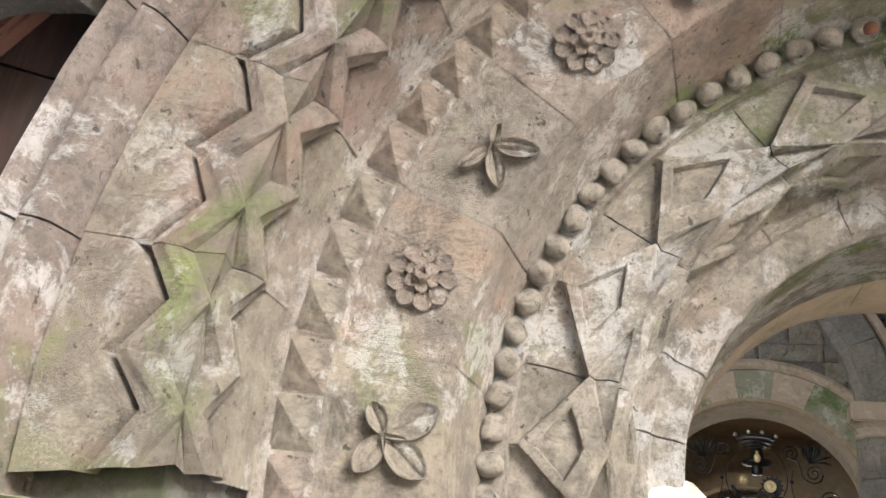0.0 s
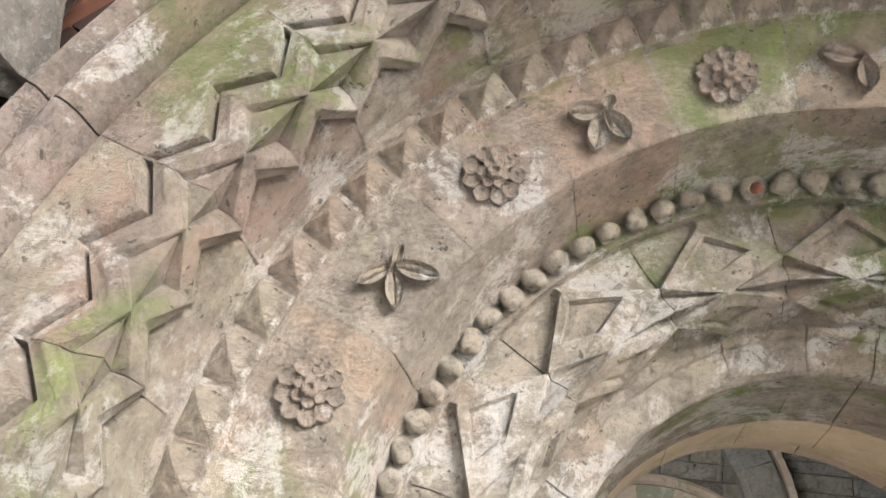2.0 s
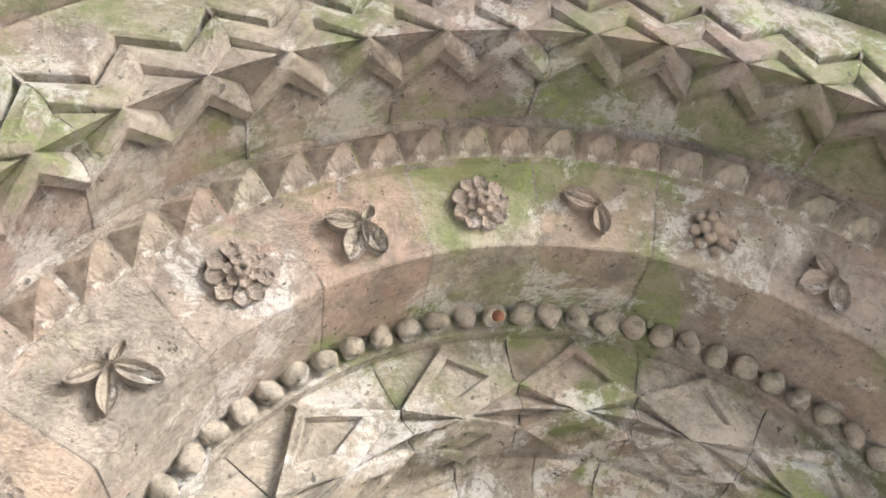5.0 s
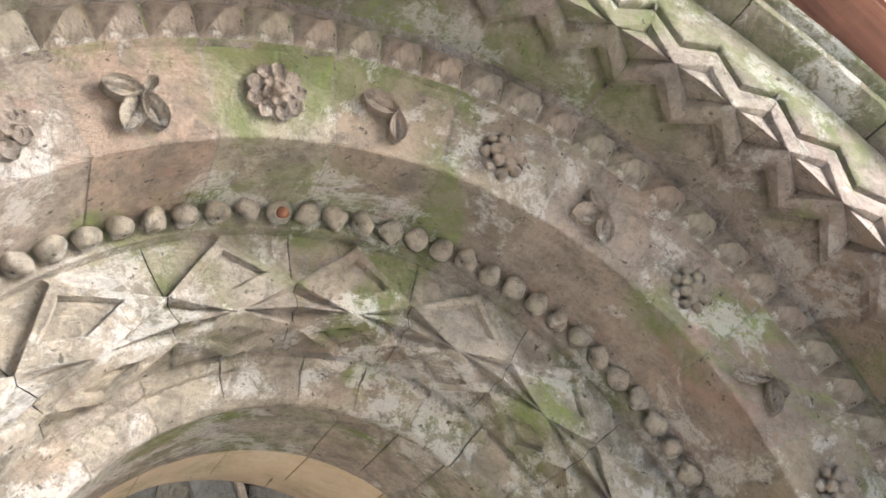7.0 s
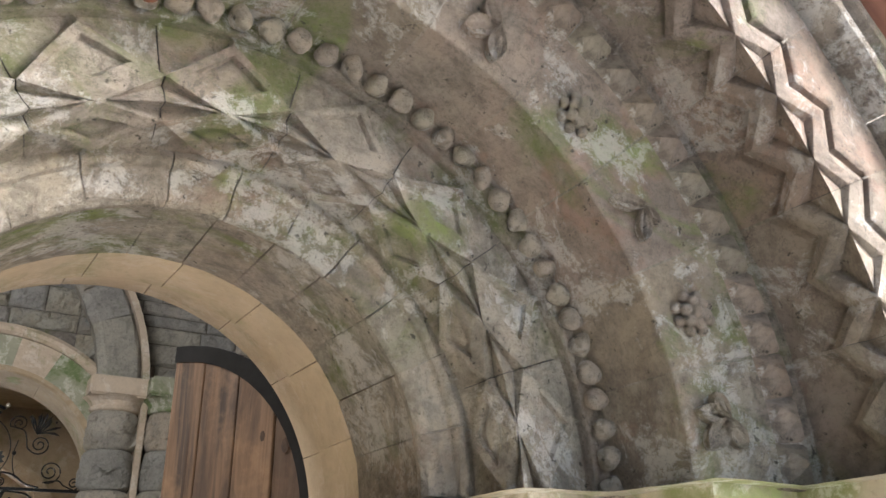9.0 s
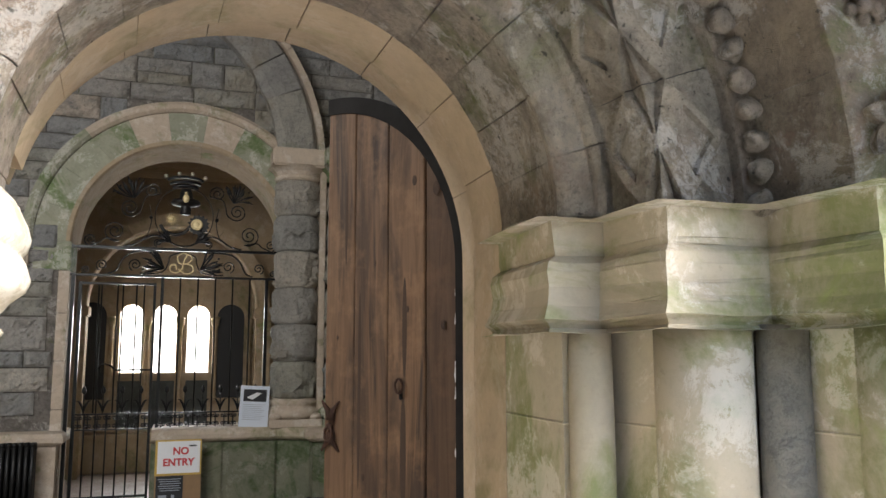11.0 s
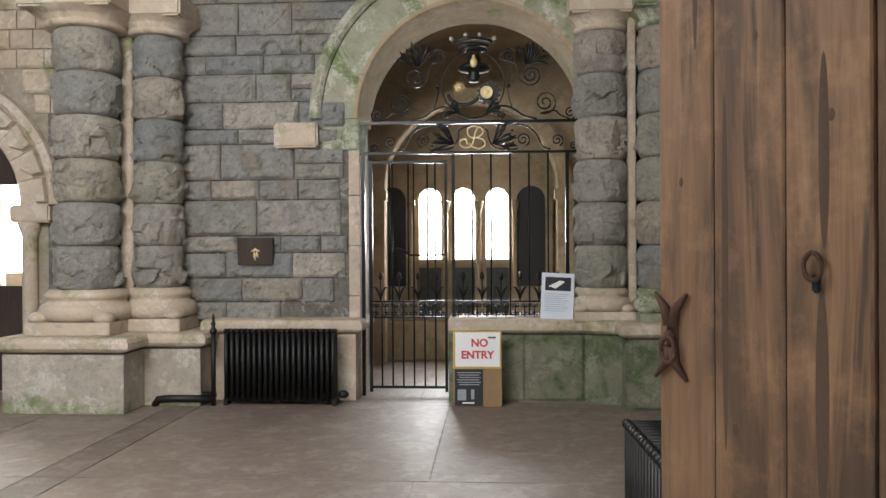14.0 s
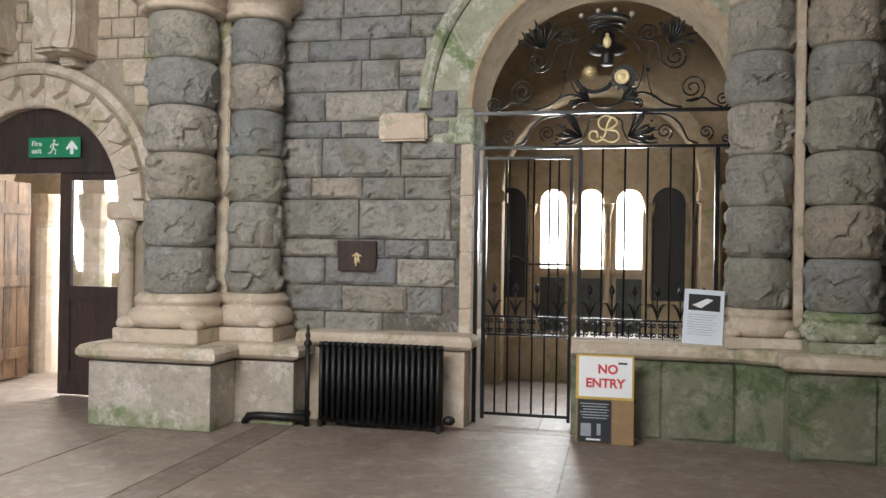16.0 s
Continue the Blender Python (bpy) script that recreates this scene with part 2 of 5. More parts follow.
# ---- building helpers ----


def mesh_of(name, bm, mat, smooth=False):
    me = bpy.data.meshes.new(name)
    bmesh.ops.recalc_face_normals(bm, faces=bm.faces)
    bm.to_mesh(me)
    bm.free()
    me.materials.append(mat)
    if smooth:
        for p in me.polygons:
            p.use_smooth = True
    return me


def part(name, bm, mat, parent=None, label="", smooth=False, m=None):
    me = bm if isinstance(bm, bpy.types.Mesh) else mesh_of(name, bm, mat, smooth)
    ob = new(name, me)
    if parent:
        ob.parent = parent
    if m is not None:
        ob.matrix_local = m
    return tagged(ob, label)


def thing(name, label, category, kind="", m=None, group=""):
    ob = new(name)
    if m is not None:
        ob.matrix_world = m
    return tagged(ob, label, category, group, kind)


def box(bm, lo, hi, bevel=0.0):
    r = bmesh.ops.create_cube(bm, size=1)
    c, s = [(a + b) / 2 for a, b in zip(lo, hi)], [b - a for a, b in zip(lo, hi)]
    for v in r["verts"]:
        v.co = Vector([c[k] + v.co[k] * s[k] for k in range(3)])
    if bevel:
        bmesh.ops.bevel(bm, geom=list({e for v in r["verts"] for e in v.link_edges}), offset=bevel, segments=2, affect="EDGES")
    return bm


def boxed(lo, hi, bevel=0.0):
    return box(bmesh.new(), lo, hi, bevel)


def ball(bm, c, r, seg=10, squash=(1, 1, 1)):
    q = bmesh.ops.create_uvsphere(bm, u_segments=seg, v_segments=max(5, seg // 2 + 1), radius=r)
    for v in q["verts"]:
        v.co = Vector([c[k] + v.co[k] * squash[k] for k in range(3)])
    return bm


def tube(bm, pts, r, seg=6, close=False):
    """A round rod along points; r: one radius or one a point."""
    pts = [Vector(p) for p in pts]
    rs = r if isinstance(r, (list, tuple)) else [r] * len(pts)
    rings = []
    for i, p in enumerate(pts):
        d = (pts[min(i + 1, len(pts) - 1)] - pts[max(i - 1, 0)]).normalized()
        a = d.cross(Vector((0, 0, 1)))
        a = a.normalized() if a.length > 1e-3 else Vector((1, 0, 0))
        b = d.cross(a)
        rings.append([bm.verts.new(p + rs[i] * (a * math.cos(k * math.tau / seg) + b * math.sin(k * math.tau / seg))) for k in range(seg)])
    for u, v in zip(rings, rings[1:]):
        for k in range(seg):
            bm.faces.new((u[k], u[(k + 1) % seg], v[(k + 1) % seg], v[k]))
    bm.faces.new(rings[0])
    bm.faces.new(rings[-1][::-1])
    return bm


def lathe(bm, prof, c=(0, 0), seg=24):
    """Turn a list of (radius, z) round the upright through c."""
    rings = [[bm.verts.new((c[0] + r * math.cos(k * math.tau / seg), c[1] + r * math.sin(k * math.tau / seg), z)) for k in range(seg)] for r, z in prof]
    for u, v in zip(rings, rings[1:]):
        for k in range(seg):
            bm.faces.new((u[k], u[(k + 1) % seg], v[(k + 1) % seg], v[k]))
    bm.faces.new(rings[0][::-1])
    bm.faces.new(rings[-1])
    return bm


def roughen(bm, amount, scale=6.0, seed=0.0):
    for v in bm.verts:
        v.co += noise.noise_vector(v.co * scale + Vector((seed, seed * 2, 0))) * amount
    return bm


def sweep(bm, path, prof, closed_top=True):
    """Run a profile of (offset outwards, z) along a plan path with mitred corners; outwards is to the left of the way."""
    n = len(path)
    rows = []
    for i in range(n):
        a = Vector(path[max(i - 1, 0)]), Vector(path[i]), Vector(path[min(i + 1, n - 1)])
        d1 = (a[1] - a[0]).normalized() if i else (a[2] - a[1]).normalized()
        d2 = (a[2] - a[1]).normalized() if i < n - 1 else d1
        n1, n2 = Vector((-d1.y, d1.x)), Vector((-d2.y, d2.x))
        mit = (n1 + n2) / max(0.3, 1 + n1.dot(n2))
        rows.append([bm.verts.new((a[1].x + mit.x * o, a[1].y + mit.y * o, z)) for o, z in prof])
    for u, v in zip(rows, rows[1:]):
        for k in range(len(prof) - 1):
            bm.faces.new((u[k], v[k], v[k + 1], u[k + 1]))
    return bm


def wall_with_arch(bm, x0, x1, z0, z1, y0, y1, cx, cz, r, base, seg=32):
    """A wall between y0 and y1 with a round-headed opening that starts at height base."""
    arc = [(cx + r * math.cos(math.pi * k / seg), cz + r * math.sin(math.pi * k / seg)) for k in range(seg + 1)]
    hole = [(cx + r, base)] + arc + [(cx - r, base)]
    for y, turn in ((y0, False), (y1, True)):
        rects = [[(x0, z0), (cx - r, z0), (cx - r, z1), (x0, z1)], [(cx + r, z0), (x1, z0), (x1, z1), (cx + r, z1)]]
        if base > z0:
            rects.append([(cx - r, z0), (cx + r, z0), (cx + r, base), (cx - r, base)])
        for a, b in zip(arc, arc[1:]):
            rects.append([b, a, (a[0], z1), (b[0], z1)])
        for q in rects:
            vs = [bm.verts.new((x, y, z)) for x, z in q]
            bm.faces.new(vs[::-1] if turn else vs)
    for a, b in zip(hole, hole[1:]):
        bm.faces.new([bm.verts.new(p) for p in ((a[0], y0, a[1]), (a[0], y1, a[1]), (b[0], y1, b[1]), (b[0], y0, b[1]))])
    bmesh.ops.remove_doubles(bm, verts=bm.verts, dist=1e-5)
    return bm

# ---- the doorway: recessed round-headed orders ----
AX, TURN, CZ = 0.529, 1.495, 1.869
DOORWAY = Matrix.Translation((AX, 0, 0)) @ pose(0, 0, 0, 0, 0, TURN)
A_LOW, A_HIGH = -1.0, 188.0


def ring(a, r, d):
    return Vector((r * math.cos(radians(a)), d, CZ + r * math.sin(radians(a))))


def wedge(bm, prof, a0, a1, gap=0.0, steps=4):
    """A solid voussoir: the closed section prof of (radius, depth) swept from a0 to a1 degrees."""
    g = math.degrees(gap / prof[0][0])
    a0, a1 = a0 + g, a1 - g
    rows = [[bm.verts.new(ring(a0 + (a1 - a0) * k / steps, r, d)) for r, d in prof] for k in range(steps + 1)]
    n = len(prof)
    for u, v in zip(rows, rows[1:]):
        for k in range(n):
            bm.faces.new((u[k], u[(k + 1) % n], v[(k + 1) % n], v[k]))
    bm.faces.new(rows[0])
    bm.faces.new(rows[-1][::-1])
    return bm


def quad_fan(bm, pts, at):
    bm.faces.new([bm.verts.new(at(*p)) for p in pts])


def frame_at(a, r, d, lean=0.0):
    """A pose on the ring: x along the ring, y outwards along the radius, z towards the porch."""
    o = ring(a, r, d)
    along = Vector((math.sin(radians(a)), 0, -math.cos(radians(a))))
    out = Vector((math.cos(radians(a)), lean, math.sin(radians(a)))).normalized()
    return Matrix.Translation(o) @ Matrix((along, out, along.cross(out))).transposed().to_4x4()


def arch_thing(name, label):
    return thing(name, label, "arch", "structure", DOORWAY)


rnd = random.Random(5)

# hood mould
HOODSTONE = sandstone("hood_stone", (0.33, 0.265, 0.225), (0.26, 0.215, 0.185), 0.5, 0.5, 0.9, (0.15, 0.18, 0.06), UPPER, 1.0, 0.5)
hood = arch_thing("arch_hood", "weathered pink sandstone hood mould with a roll and hollow")
HOOD = [(1.503, 1.3), (1.503, 0.945), (1.508, 0.915), (1.522, 0.895), (1.54, 0.89), (1.556, 0.897), (1.566, 0.913), (1.574, 0.932), (1.582, 0.928),
        (1.587, 0.905), (1.595, 0.886), (1.612, 0.882), (1.626, 0.9), (1.63, 0.94), (1.632, 1.3)]
edges = [-2, 14, 31, 47, 63, 80, 97, 113, 128, 143, 158, 173, 189]
for a0, a1 in zip(edges, edges[1:]):
    part("voussoir", roughen(wedge(bmesh.new(), HOOD, a0, a1, 0.002, 8), 0.003, 9), HOODSTONE, hood, smooth=False)

# chevron order: zigzag carved on the face and the soffit, meeting on the arris
chevron = arch_thing("arch_chevron_order", "pink sandstone arch order carved with chevrons and lozenges on the arris")
C0, CSTEP, CR, CD = 96.0, 7.3, 1.222, 0.975


def on_face(a, w, h):
    k = min(1, w / 0.01)
    return ring(a, CR + w - h * 0.75 * (1 - k), CD - w * 0.03 - h * (0.75 + 0.25 * k))


def on_soffit(a, w, h):
    k = min(1, w / 0.01)
    h *= 1 + 0.7 * k
    return ring(a, CR + w * 0.04 - h * (0.75 + 0.25 * k), CD + w - h * 0.75 * (1 - k))


def chevron_half(bm, a0, a1, at, wide, sunk, top):
    def p(u, w, h):
        return (a0 + (a1 - a0) * u, w, h)
    for q in (
        [p(0, 0, 0), p(1, 0.08, 0), p(1, 0.068, -0.016), p(0.12, 0.002, -0.012)],
        [p(0.12, 0.002, -0.012), p(1, 0.068, -0.016), p(1, 0, -0.004), p(0.12, 0, -0.005)],
        [p(0, 0, 0), p(0, 0.036, 0.003), p(1, 0.112, 0.006), p(1, 0.08, 0)],
        [p(0, 0.036, 0.003), p(0, 0.072, -0.003), p(1, 0.141, -0.003), p(1, 0.112, 0.006)],
        [p(0, 0.072, -0.003), p(0, 0.077, -sunk), p(1, 0.146, -sunk), p(1, 0.141, -0.003)],
        [p(0, 0.077, -sunk), p(0, 0.085, -sunk), p(1, 0.154, -sunk), p(1, 0.146, -sunk)],
        [p(0, 0.085, -sunk), p(0, 0.094, top - 0.004), p(1, 0.163, top - 0.004), p(1, 0.154, -sunk)],
        [p(0, 0.094, top - 0.004), p(0, 0.103, top), p(1, 0.172, top), p(1, 0.163, top - 0.004)],
        [p(0, 0.103, top), p(0, wide, top), p(1, wide, top), p(1, 0.172, top)],
        [p(0, wide, top), p(0, wide + 0.002, top - 0.05), p(1, wide + 0.002, top - 0.05), p(1, wide, top)],
    ):
        quad_fan(bm, q, at)


for k in range(-13, 12, 2):
    bm = bmesh.new()
    for j in (k, k + 1):
        for side in (-1, 1):
            s = C0 + j * CSTEP
            edge = s + side * CSTEP / 2
            outer = (j == k) == (side < 0)
            e = edge - side * (0.035 if outer else 0)
            chevron_half(bm, s, e, on_face, 0.264, 0.034, 0.005)
            chevron_half(bm, s, e, on_soffit, 0.256, 0.016, -0.008)
    bmesh.ops.remove_doubles(bm, verts=bm.verts, dist=4e-4)
    part("voussoir", roughen(bm, 0.0025, 14), ZIG, chevron)
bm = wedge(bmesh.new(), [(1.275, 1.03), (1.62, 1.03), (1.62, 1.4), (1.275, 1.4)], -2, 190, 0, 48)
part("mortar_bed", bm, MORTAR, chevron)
for k in range(-13, 13, 2):
    a = C0 + (k - 0.5) * CSTEP
    bm = wedge(bmesh.new(), [(1.36, 0.969), (1.484, 0.966), (1.484, 1.03), (1.36, 1.03)], a - 0.13, a + 0.13, 0, 2)
    wedge(bm, [(1.2395, 1.1), (1.2405, 1.232), (1.29, 1.232), (1.29, 1.1)], a - 0.15, a + 0.15, 0, 2)
    part("joint_mortar", roughen(bm, 0.004, 40, k), SANDY, chevron)

# flower order: nailheads, flower panels and a plain soffit
flower = arch_thing("arch_flower_order", "sandstone arch order with nailheads, carved rosettes and leaves")
FLOWERS = [6.8, 19.8, 34.2, 48.3, 63.0, 77.7, 92.2, 106.7, 121.1, 135.7, 151.0, 166.5, 182.4]
joints = [A_LOW] + [(a + b) / 2 for a, b in zip(FLOWERS, FLOWERS[1:])] + [A_HIGH + 1]
FLOW = [(1.24, 1.237), (1.149, 1.256), (1.143, 1.27), (0.957, 1.317), (0.953, 1.321), (0.944, 1.545), (1.0, 1.6), (1.24, 1.6)]


def nailhead(wx, wy, h):
    bm = bmesh.new()
    base = [bm.verts.new((x * wx / 2, y * wy / 2, 0)) for x, y in ((-1, -1), (1, -1), (1, 1), (-1, 1))]
    low = [bm.verts.new((v.co.x, v.co.y, -0.012)) for v in base]
    top = [bm.verts.new((x * wx, y * wy, h)) for x, y in ((-0.015, -0.015), (0.02, -0.01), (0.015, 0.02), (-0.02, 0.015))]
    for k in range(4):
        bm.faces.new((base[k], base[(k + 1) % 4], top[(k + 1) % 4], top[k]))
        bm.faces.new((low[k], low[(k + 1) % 4], base[(k + 1) % 4], base[k]))
    bm.faces.new(top)
    return mesh_of("nailhead", bm, ARCH)


def petal(bm, ang, r0, length, width, lift, tilt, curl=0.25):
    """A cupped petal that points away from the middle."""
    c, s = math.cos(ang), math.sin(ang)
    n, rows = 6, []
    for i in range(n + 1):
        u = i / n
        w = width * math.sin(math.pi * min(1, 0.12 + u * 0.83)) ** 0.6 * (0.45 + 0.55 * min(1, u * 1.6))
        row = []
        for j in range(5):
            v = (j / 2 - 1)
            x, y = r0 + u * length, v * w / 2
            z = lift + tilt * u + curl * width * (v * v - 0.45) + 0.002
            row.append(bm.verts.new((c * x - s * y, s * x + c * y, z)))
        rows.append(row)
    low = [[bm.verts.new((v.co.x, v.co.y, -0.006)) for v in row] for row in rows]
    for a, b in zip(rows, rows[1:]):
        for j in range(4):
            bm.faces.new((a[j], a[j + 1], b[j + 1], b[j]))
    for i in range(n):
        for col in (0, 4):
            bm.faces.new((rows[i][col], rows[i + 1][col], low[i + 1][col], low[i][col]))
    for j in range(4):
        bm.faces.new((rows[-1][j], rows[-1][j + 1], low[-1][j + 1], low[-1][j]))


def rosette(r=0.062, seed=0):
    bm, q = bmesh.new(), random.Random(seed)
    n = 9
    for k in range(n):
        petal(bm, k * math.tau / n + q.uniform(-0.06, 0.06), r * 0.42, r * 0.58, r * 0.6, 0.014, -0.003, 0.2)
    for k in range(6):
        petal(bm, k * math.tau / 6 + 0.3, r * 0.14, r * 0.38, r * 0.4, 0.024, -0.003, 0.2)
    lathe(bm, [(r * 0.25, 0.0), (r * 0.25, 0.037), (r * 0.2, 0.043), (r * 0.13, 0.043), (r * 0.1, 0.036), (0.001, 0.035)], (0, 0), 12)
    return bm


def berries(r=0.046, seed=0):
    bm, q = bmesh.new(), random.Random(seed)
    ball(bm, (0, 0, 0.026), r * 0.36)
    for k in range(6):
        a = k * math.tau / 6 + q.uniform(-0.1, 0.1)
        ball(bm, (r * 0.52 * math.cos(a), r * 0.52 * math.sin(a), 0.02), r * 0.32, 8)
    for k in range(8):
        a = k * math.tau / 8 + 0.2
        ball(bm, (r * 0.88 * math.cos(a), r * 0.88 * math.sin(a), 0.006), r * 0.3, 8)
    return bm


def leafed(angles, sizes, broad=0.56):
    """Broad carved leaves with a sunk midrib, spread from one point."""
    bm = bmesh.new()
    for ang, size in zip(angles, sizes):
        c, s = math.cos(ang), math.sin(ang)
        n, rows = 9, []
        for i in range(n + 1):
            u = i / n
            w = size * broad * max(0.02, math.sin(math.pi * min(1, 0.02 + 0.97 * u ** 1.15))) ** 0.62
            row = []
            for j in range(7):
                v = j / 3 - 1
                z = 0.022 - 0.009 * math.exp(-(v * 4) ** 2) * (u < 0.93) + 0.006 * (abs(v) > 0.9) - 0.004 * (abs(v) < 0.9) * (0.1 < u < 0.9)
                x, y = u * size, v * w / 2
                row.append(bm.verts.new((c * x - s * y, s * x + c * y, z)))
            rows.append(row)
        low = [[bm.verts.new((v.co.x, v.co.y, -0.01)) for v in row] for row in rows]
        for i in range(n):
            for j in range(6):
                bm.faces.new((rows[i][j], rows[i][j + 1], rows[i + 1][j + 1], rows[i + 1][j]))
            for col in (0, 6):
                bm.faces.new((rows[i][col], rows[i + 1][col], low[i + 1][col], low[i][col]))
        for j in range(6):
            bm.faces.new((rows[-1][j], rows[-1][j + 1], low[-1][j + 1], low[-1][j]))
    return bm


part("mortar_bed", wedge(bmesh.new(), [(1.239, 1.2385), (1.1495, 1.2575), (1.1435, 1.2715), (0.959, 1.3185), (0.9545, 1.3225), (0.9455, 1.545), (1.0, 1.595), (1.239, 1.595)], A_LOW, A_HIGH, 0, 90), SANDY, flower)
part("mortar_fillet", roughen(wedge(bmesh.new(), [(1.231, 1.226), (1.25, 1.222), (1.25, 1.26), (1.226, 1.246), (1.224, 1.236)], A_LOW, A_HIGH, 0, 240), 0.004, 28), SANDY, flower)
nail_mesh = nailhead(0.0965, 0.084, 0.042)
D = radians
LEAVES = {6.8: ((D(250), D(200), D(315), D(20)), (0.07, 0.06, 0.085, 0.07)), 34.2: ((D(230), D(325), D(10)), (0.085, 0.08, 0.05)),
          63.0: ((D(220), D(295), D(150)), (0.085, 0.08, 0.065)), 92.2: ((D(165), D(275)), (0.085, 0.07)),
          121.1: ((D(156), D(230), D(285), D(40)), (0.075, 0.085, 0.075, 0.04)), 151.0: ((D(15), D(295), D(222), D(157)), (0.045, 0.09, 0.085, 0.075)),
          182.4: ((D(27), D(300), D(146), D(228)), (0.06, 0.1, 0.075, 0.095))}
LEAN = -0.32
for i, a in enumerate(FLOWERS):
    v = part("voussoir", roughen(wedge(bmesh.new(), FLOW, joints[i], joints[i + 1], 0.0034, 6), 0.003, 8, i), ARCH, flower)
    n = 3
    for k in range(n):
        w = (joints[i + 1] - joints[i]) / n
        m = frame_at(joints[i] + w * (k + 0.5), 1.192, 1.2465, -0.21)
        part("nailhead", nail_mesh, ARCH, v, m=m)
    m = frame_at(a, 1.046, 1.293, LEAN) @ Matrix.Diagonal((1, 1, 0.95, 1))
    if a in LEAVES:
        part("carved_leaf", leafed(*LEAVES[a], 0.42 if a in (151.0, 34.2) else 0.58), ARCH, v, "carved stone leaves", m=m)
    elif a in (77.7, 48.3, 19.8):
        part("rosette", berries(0.047 if a != 77.7 else 0.05, i), ARCH, v, "carved stone berry cluster", True, m)
    else:
        part("rosette", rosette(0.063, i), ARCH, v, "carved stone flower", False, m)

# row of beads in the corner
bead_row = arch_thing("arch_bead_row", "row of round carved stone beads set in a hollow")
part("fillet", wedge(bmesh.new(), [(0.96, 1.53), (0.945, 1.56), (0.9, 1.562), (0.9, 1.62), (1.0, 1.62)], A_LOW - 1, A_HIGH + 2, 0, 60), LOZ, bead_row)
bead_mesh = mesh_of("bead", roughen(ball(bmesh.new(), (0, 0, 0), 0.029, 16, (1, 1, 0.85)), 0.0075, 34), LOZ, True)
for k in range(-25, 21):
    a = 103.6 + 4.14 * k
    if A_LOW < a < A_HIGH:
        if k == 0:
            bead = part("bead", bead_mesh, LOZ, bead_row, "weathered bead with a rust spot", m=frame_at(a, 0.925, 1.538))
            part("rust_spot", roughen(ball(bmesh.new(), (0.004, -0.014, 0.018), 0.0135, 10), 0.005, 60), RUSTBEAD, bead, "rusted iron stub", True)
        else:
            m = frame_at(a, 0.927 + rnd.uniform(-0.003, 0.003), 1.538) @ pose(0, 0, 0, rnd.uniform(0, 90), rnd.uniform(0, 90), rnd.uniform(0, 360))
            part("bead", bead_mesh, LOZ, bead_row, m=m)

# lozenge order
lozenge = arch_thing("arch_lozenge_order", "pale mossy sandstone arch order carved with crossing lozenges")
LR, LD = 0.702, 1.57


def loz_face(a, w, h):
    k = min(1, w / 0.01)
    return ring(a, LR + w - h * 0.7 * (1 - k), LD - 0.02 * w - h * (0.7 + 0.3 * k))


def loz_soffit(a, w, h):
    k = min(1, w / 0.01)
    return ring(a, LR - 0.3 * w - h * 0.95, LD + 0.95 * w - h * 0.3)


def loz_half(bm, a0, a1, at, wide, tip, lat):
    def p(u, w, h):
        return (a0 + (a1 - a0) * u, w, h)
    H = -0.027
    c = (tip + lat) / 2 - 0.008
    inn = [(0, c + (0 - c) * 0.56), (0.56, c + (lat - c) * 0.56), (0, c + (tip - c) * 0.56)]
    low = [(0, c + (0 - c) * 0.48), (0.48, c + (lat - c) * 0.48), (0, c + (tip - c) * 0.48)]
    L = -0.013
    qs = [
        [p(0, 0, 0), p(1, lat, 0), p(*inn[1], 0.002), p(*inn[0], 0.002)],
        [p(1, lat, 0), p(0, tip, 0), p(*inn[2], 0.002), p(*inn[1], 0.002)],
        [p(*inn[0], 0.002), p(*inn[1], 0.002), p(*low[1], L), p(*low[0], L)],
        [p(*inn[1], 0.002), p(*inn[2], 0.002), p(*low[2], L), p(*low[1], L)],
        [p(*low[0], L), p(*low[1], L), p(0, c, L + 0.009)], [p(*low[1], L), p(*low[2], L), p(0, c, L + 0.009)],
        [p(0, 0, 0), p(0.12, 0.001, H * 0.7), p(1, lat - 0.008, H), p(1, lat, 0)],
        [p(0.12, 0.001, H * 0.7), p(0.16, 0, -0.004), p(1, 0, -0.004), p(1, lat - 0.008, H)],
        [p(1, lat, 0), p(1, lat + 0.012, H), p(0.06, tip + 0.004, H), p(0, tip, 0)],
        [p(1, lat + 0.012, H), p(1, wide, H), p(0.06, wide, H), p(0.06, tip + 0.004, H)],
        [p(0, tip, 0), p(0.06, tip + 0.004, H), p(0.06, wide, H), p(0, wide, H)],
    ]
    for q in qs:
        quad_fan(bm, q, at)


TIPS = [10.0, 29.8, 50.4, 70.7, 91.2, 111.9, 134.7, 156.8, 179.4]
SIDES = [A_LOW, 20.0, 40.4, 60.7, 80.8, 101.5, 122.0, 145.3, 168.6, A_HIGH]
for k, c in enumerate(TIPS):
    bm = bmesh.new()
    for e in (SIDES[k] + 0.1, SIDES[k + 1] - 0.1):
        loz_half(bm, c, e, loz_face, 0.225, 0.176, 0.062)
        loz_half(bm, c, e, loz_soffit, 0.165, 0.138, 0.05)
    bmesh.ops.remove_doubles(bm, verts=bm.verts, dist=4e-4)
    bmesh.ops.subdivide_edges(bm, edges=bm.edges, cuts=1)
    part("voussoir", roughen(bm, 0.0045, 16), LOZ, lozenge)
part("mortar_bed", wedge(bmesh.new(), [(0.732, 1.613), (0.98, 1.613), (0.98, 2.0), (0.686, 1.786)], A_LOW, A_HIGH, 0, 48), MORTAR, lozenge)

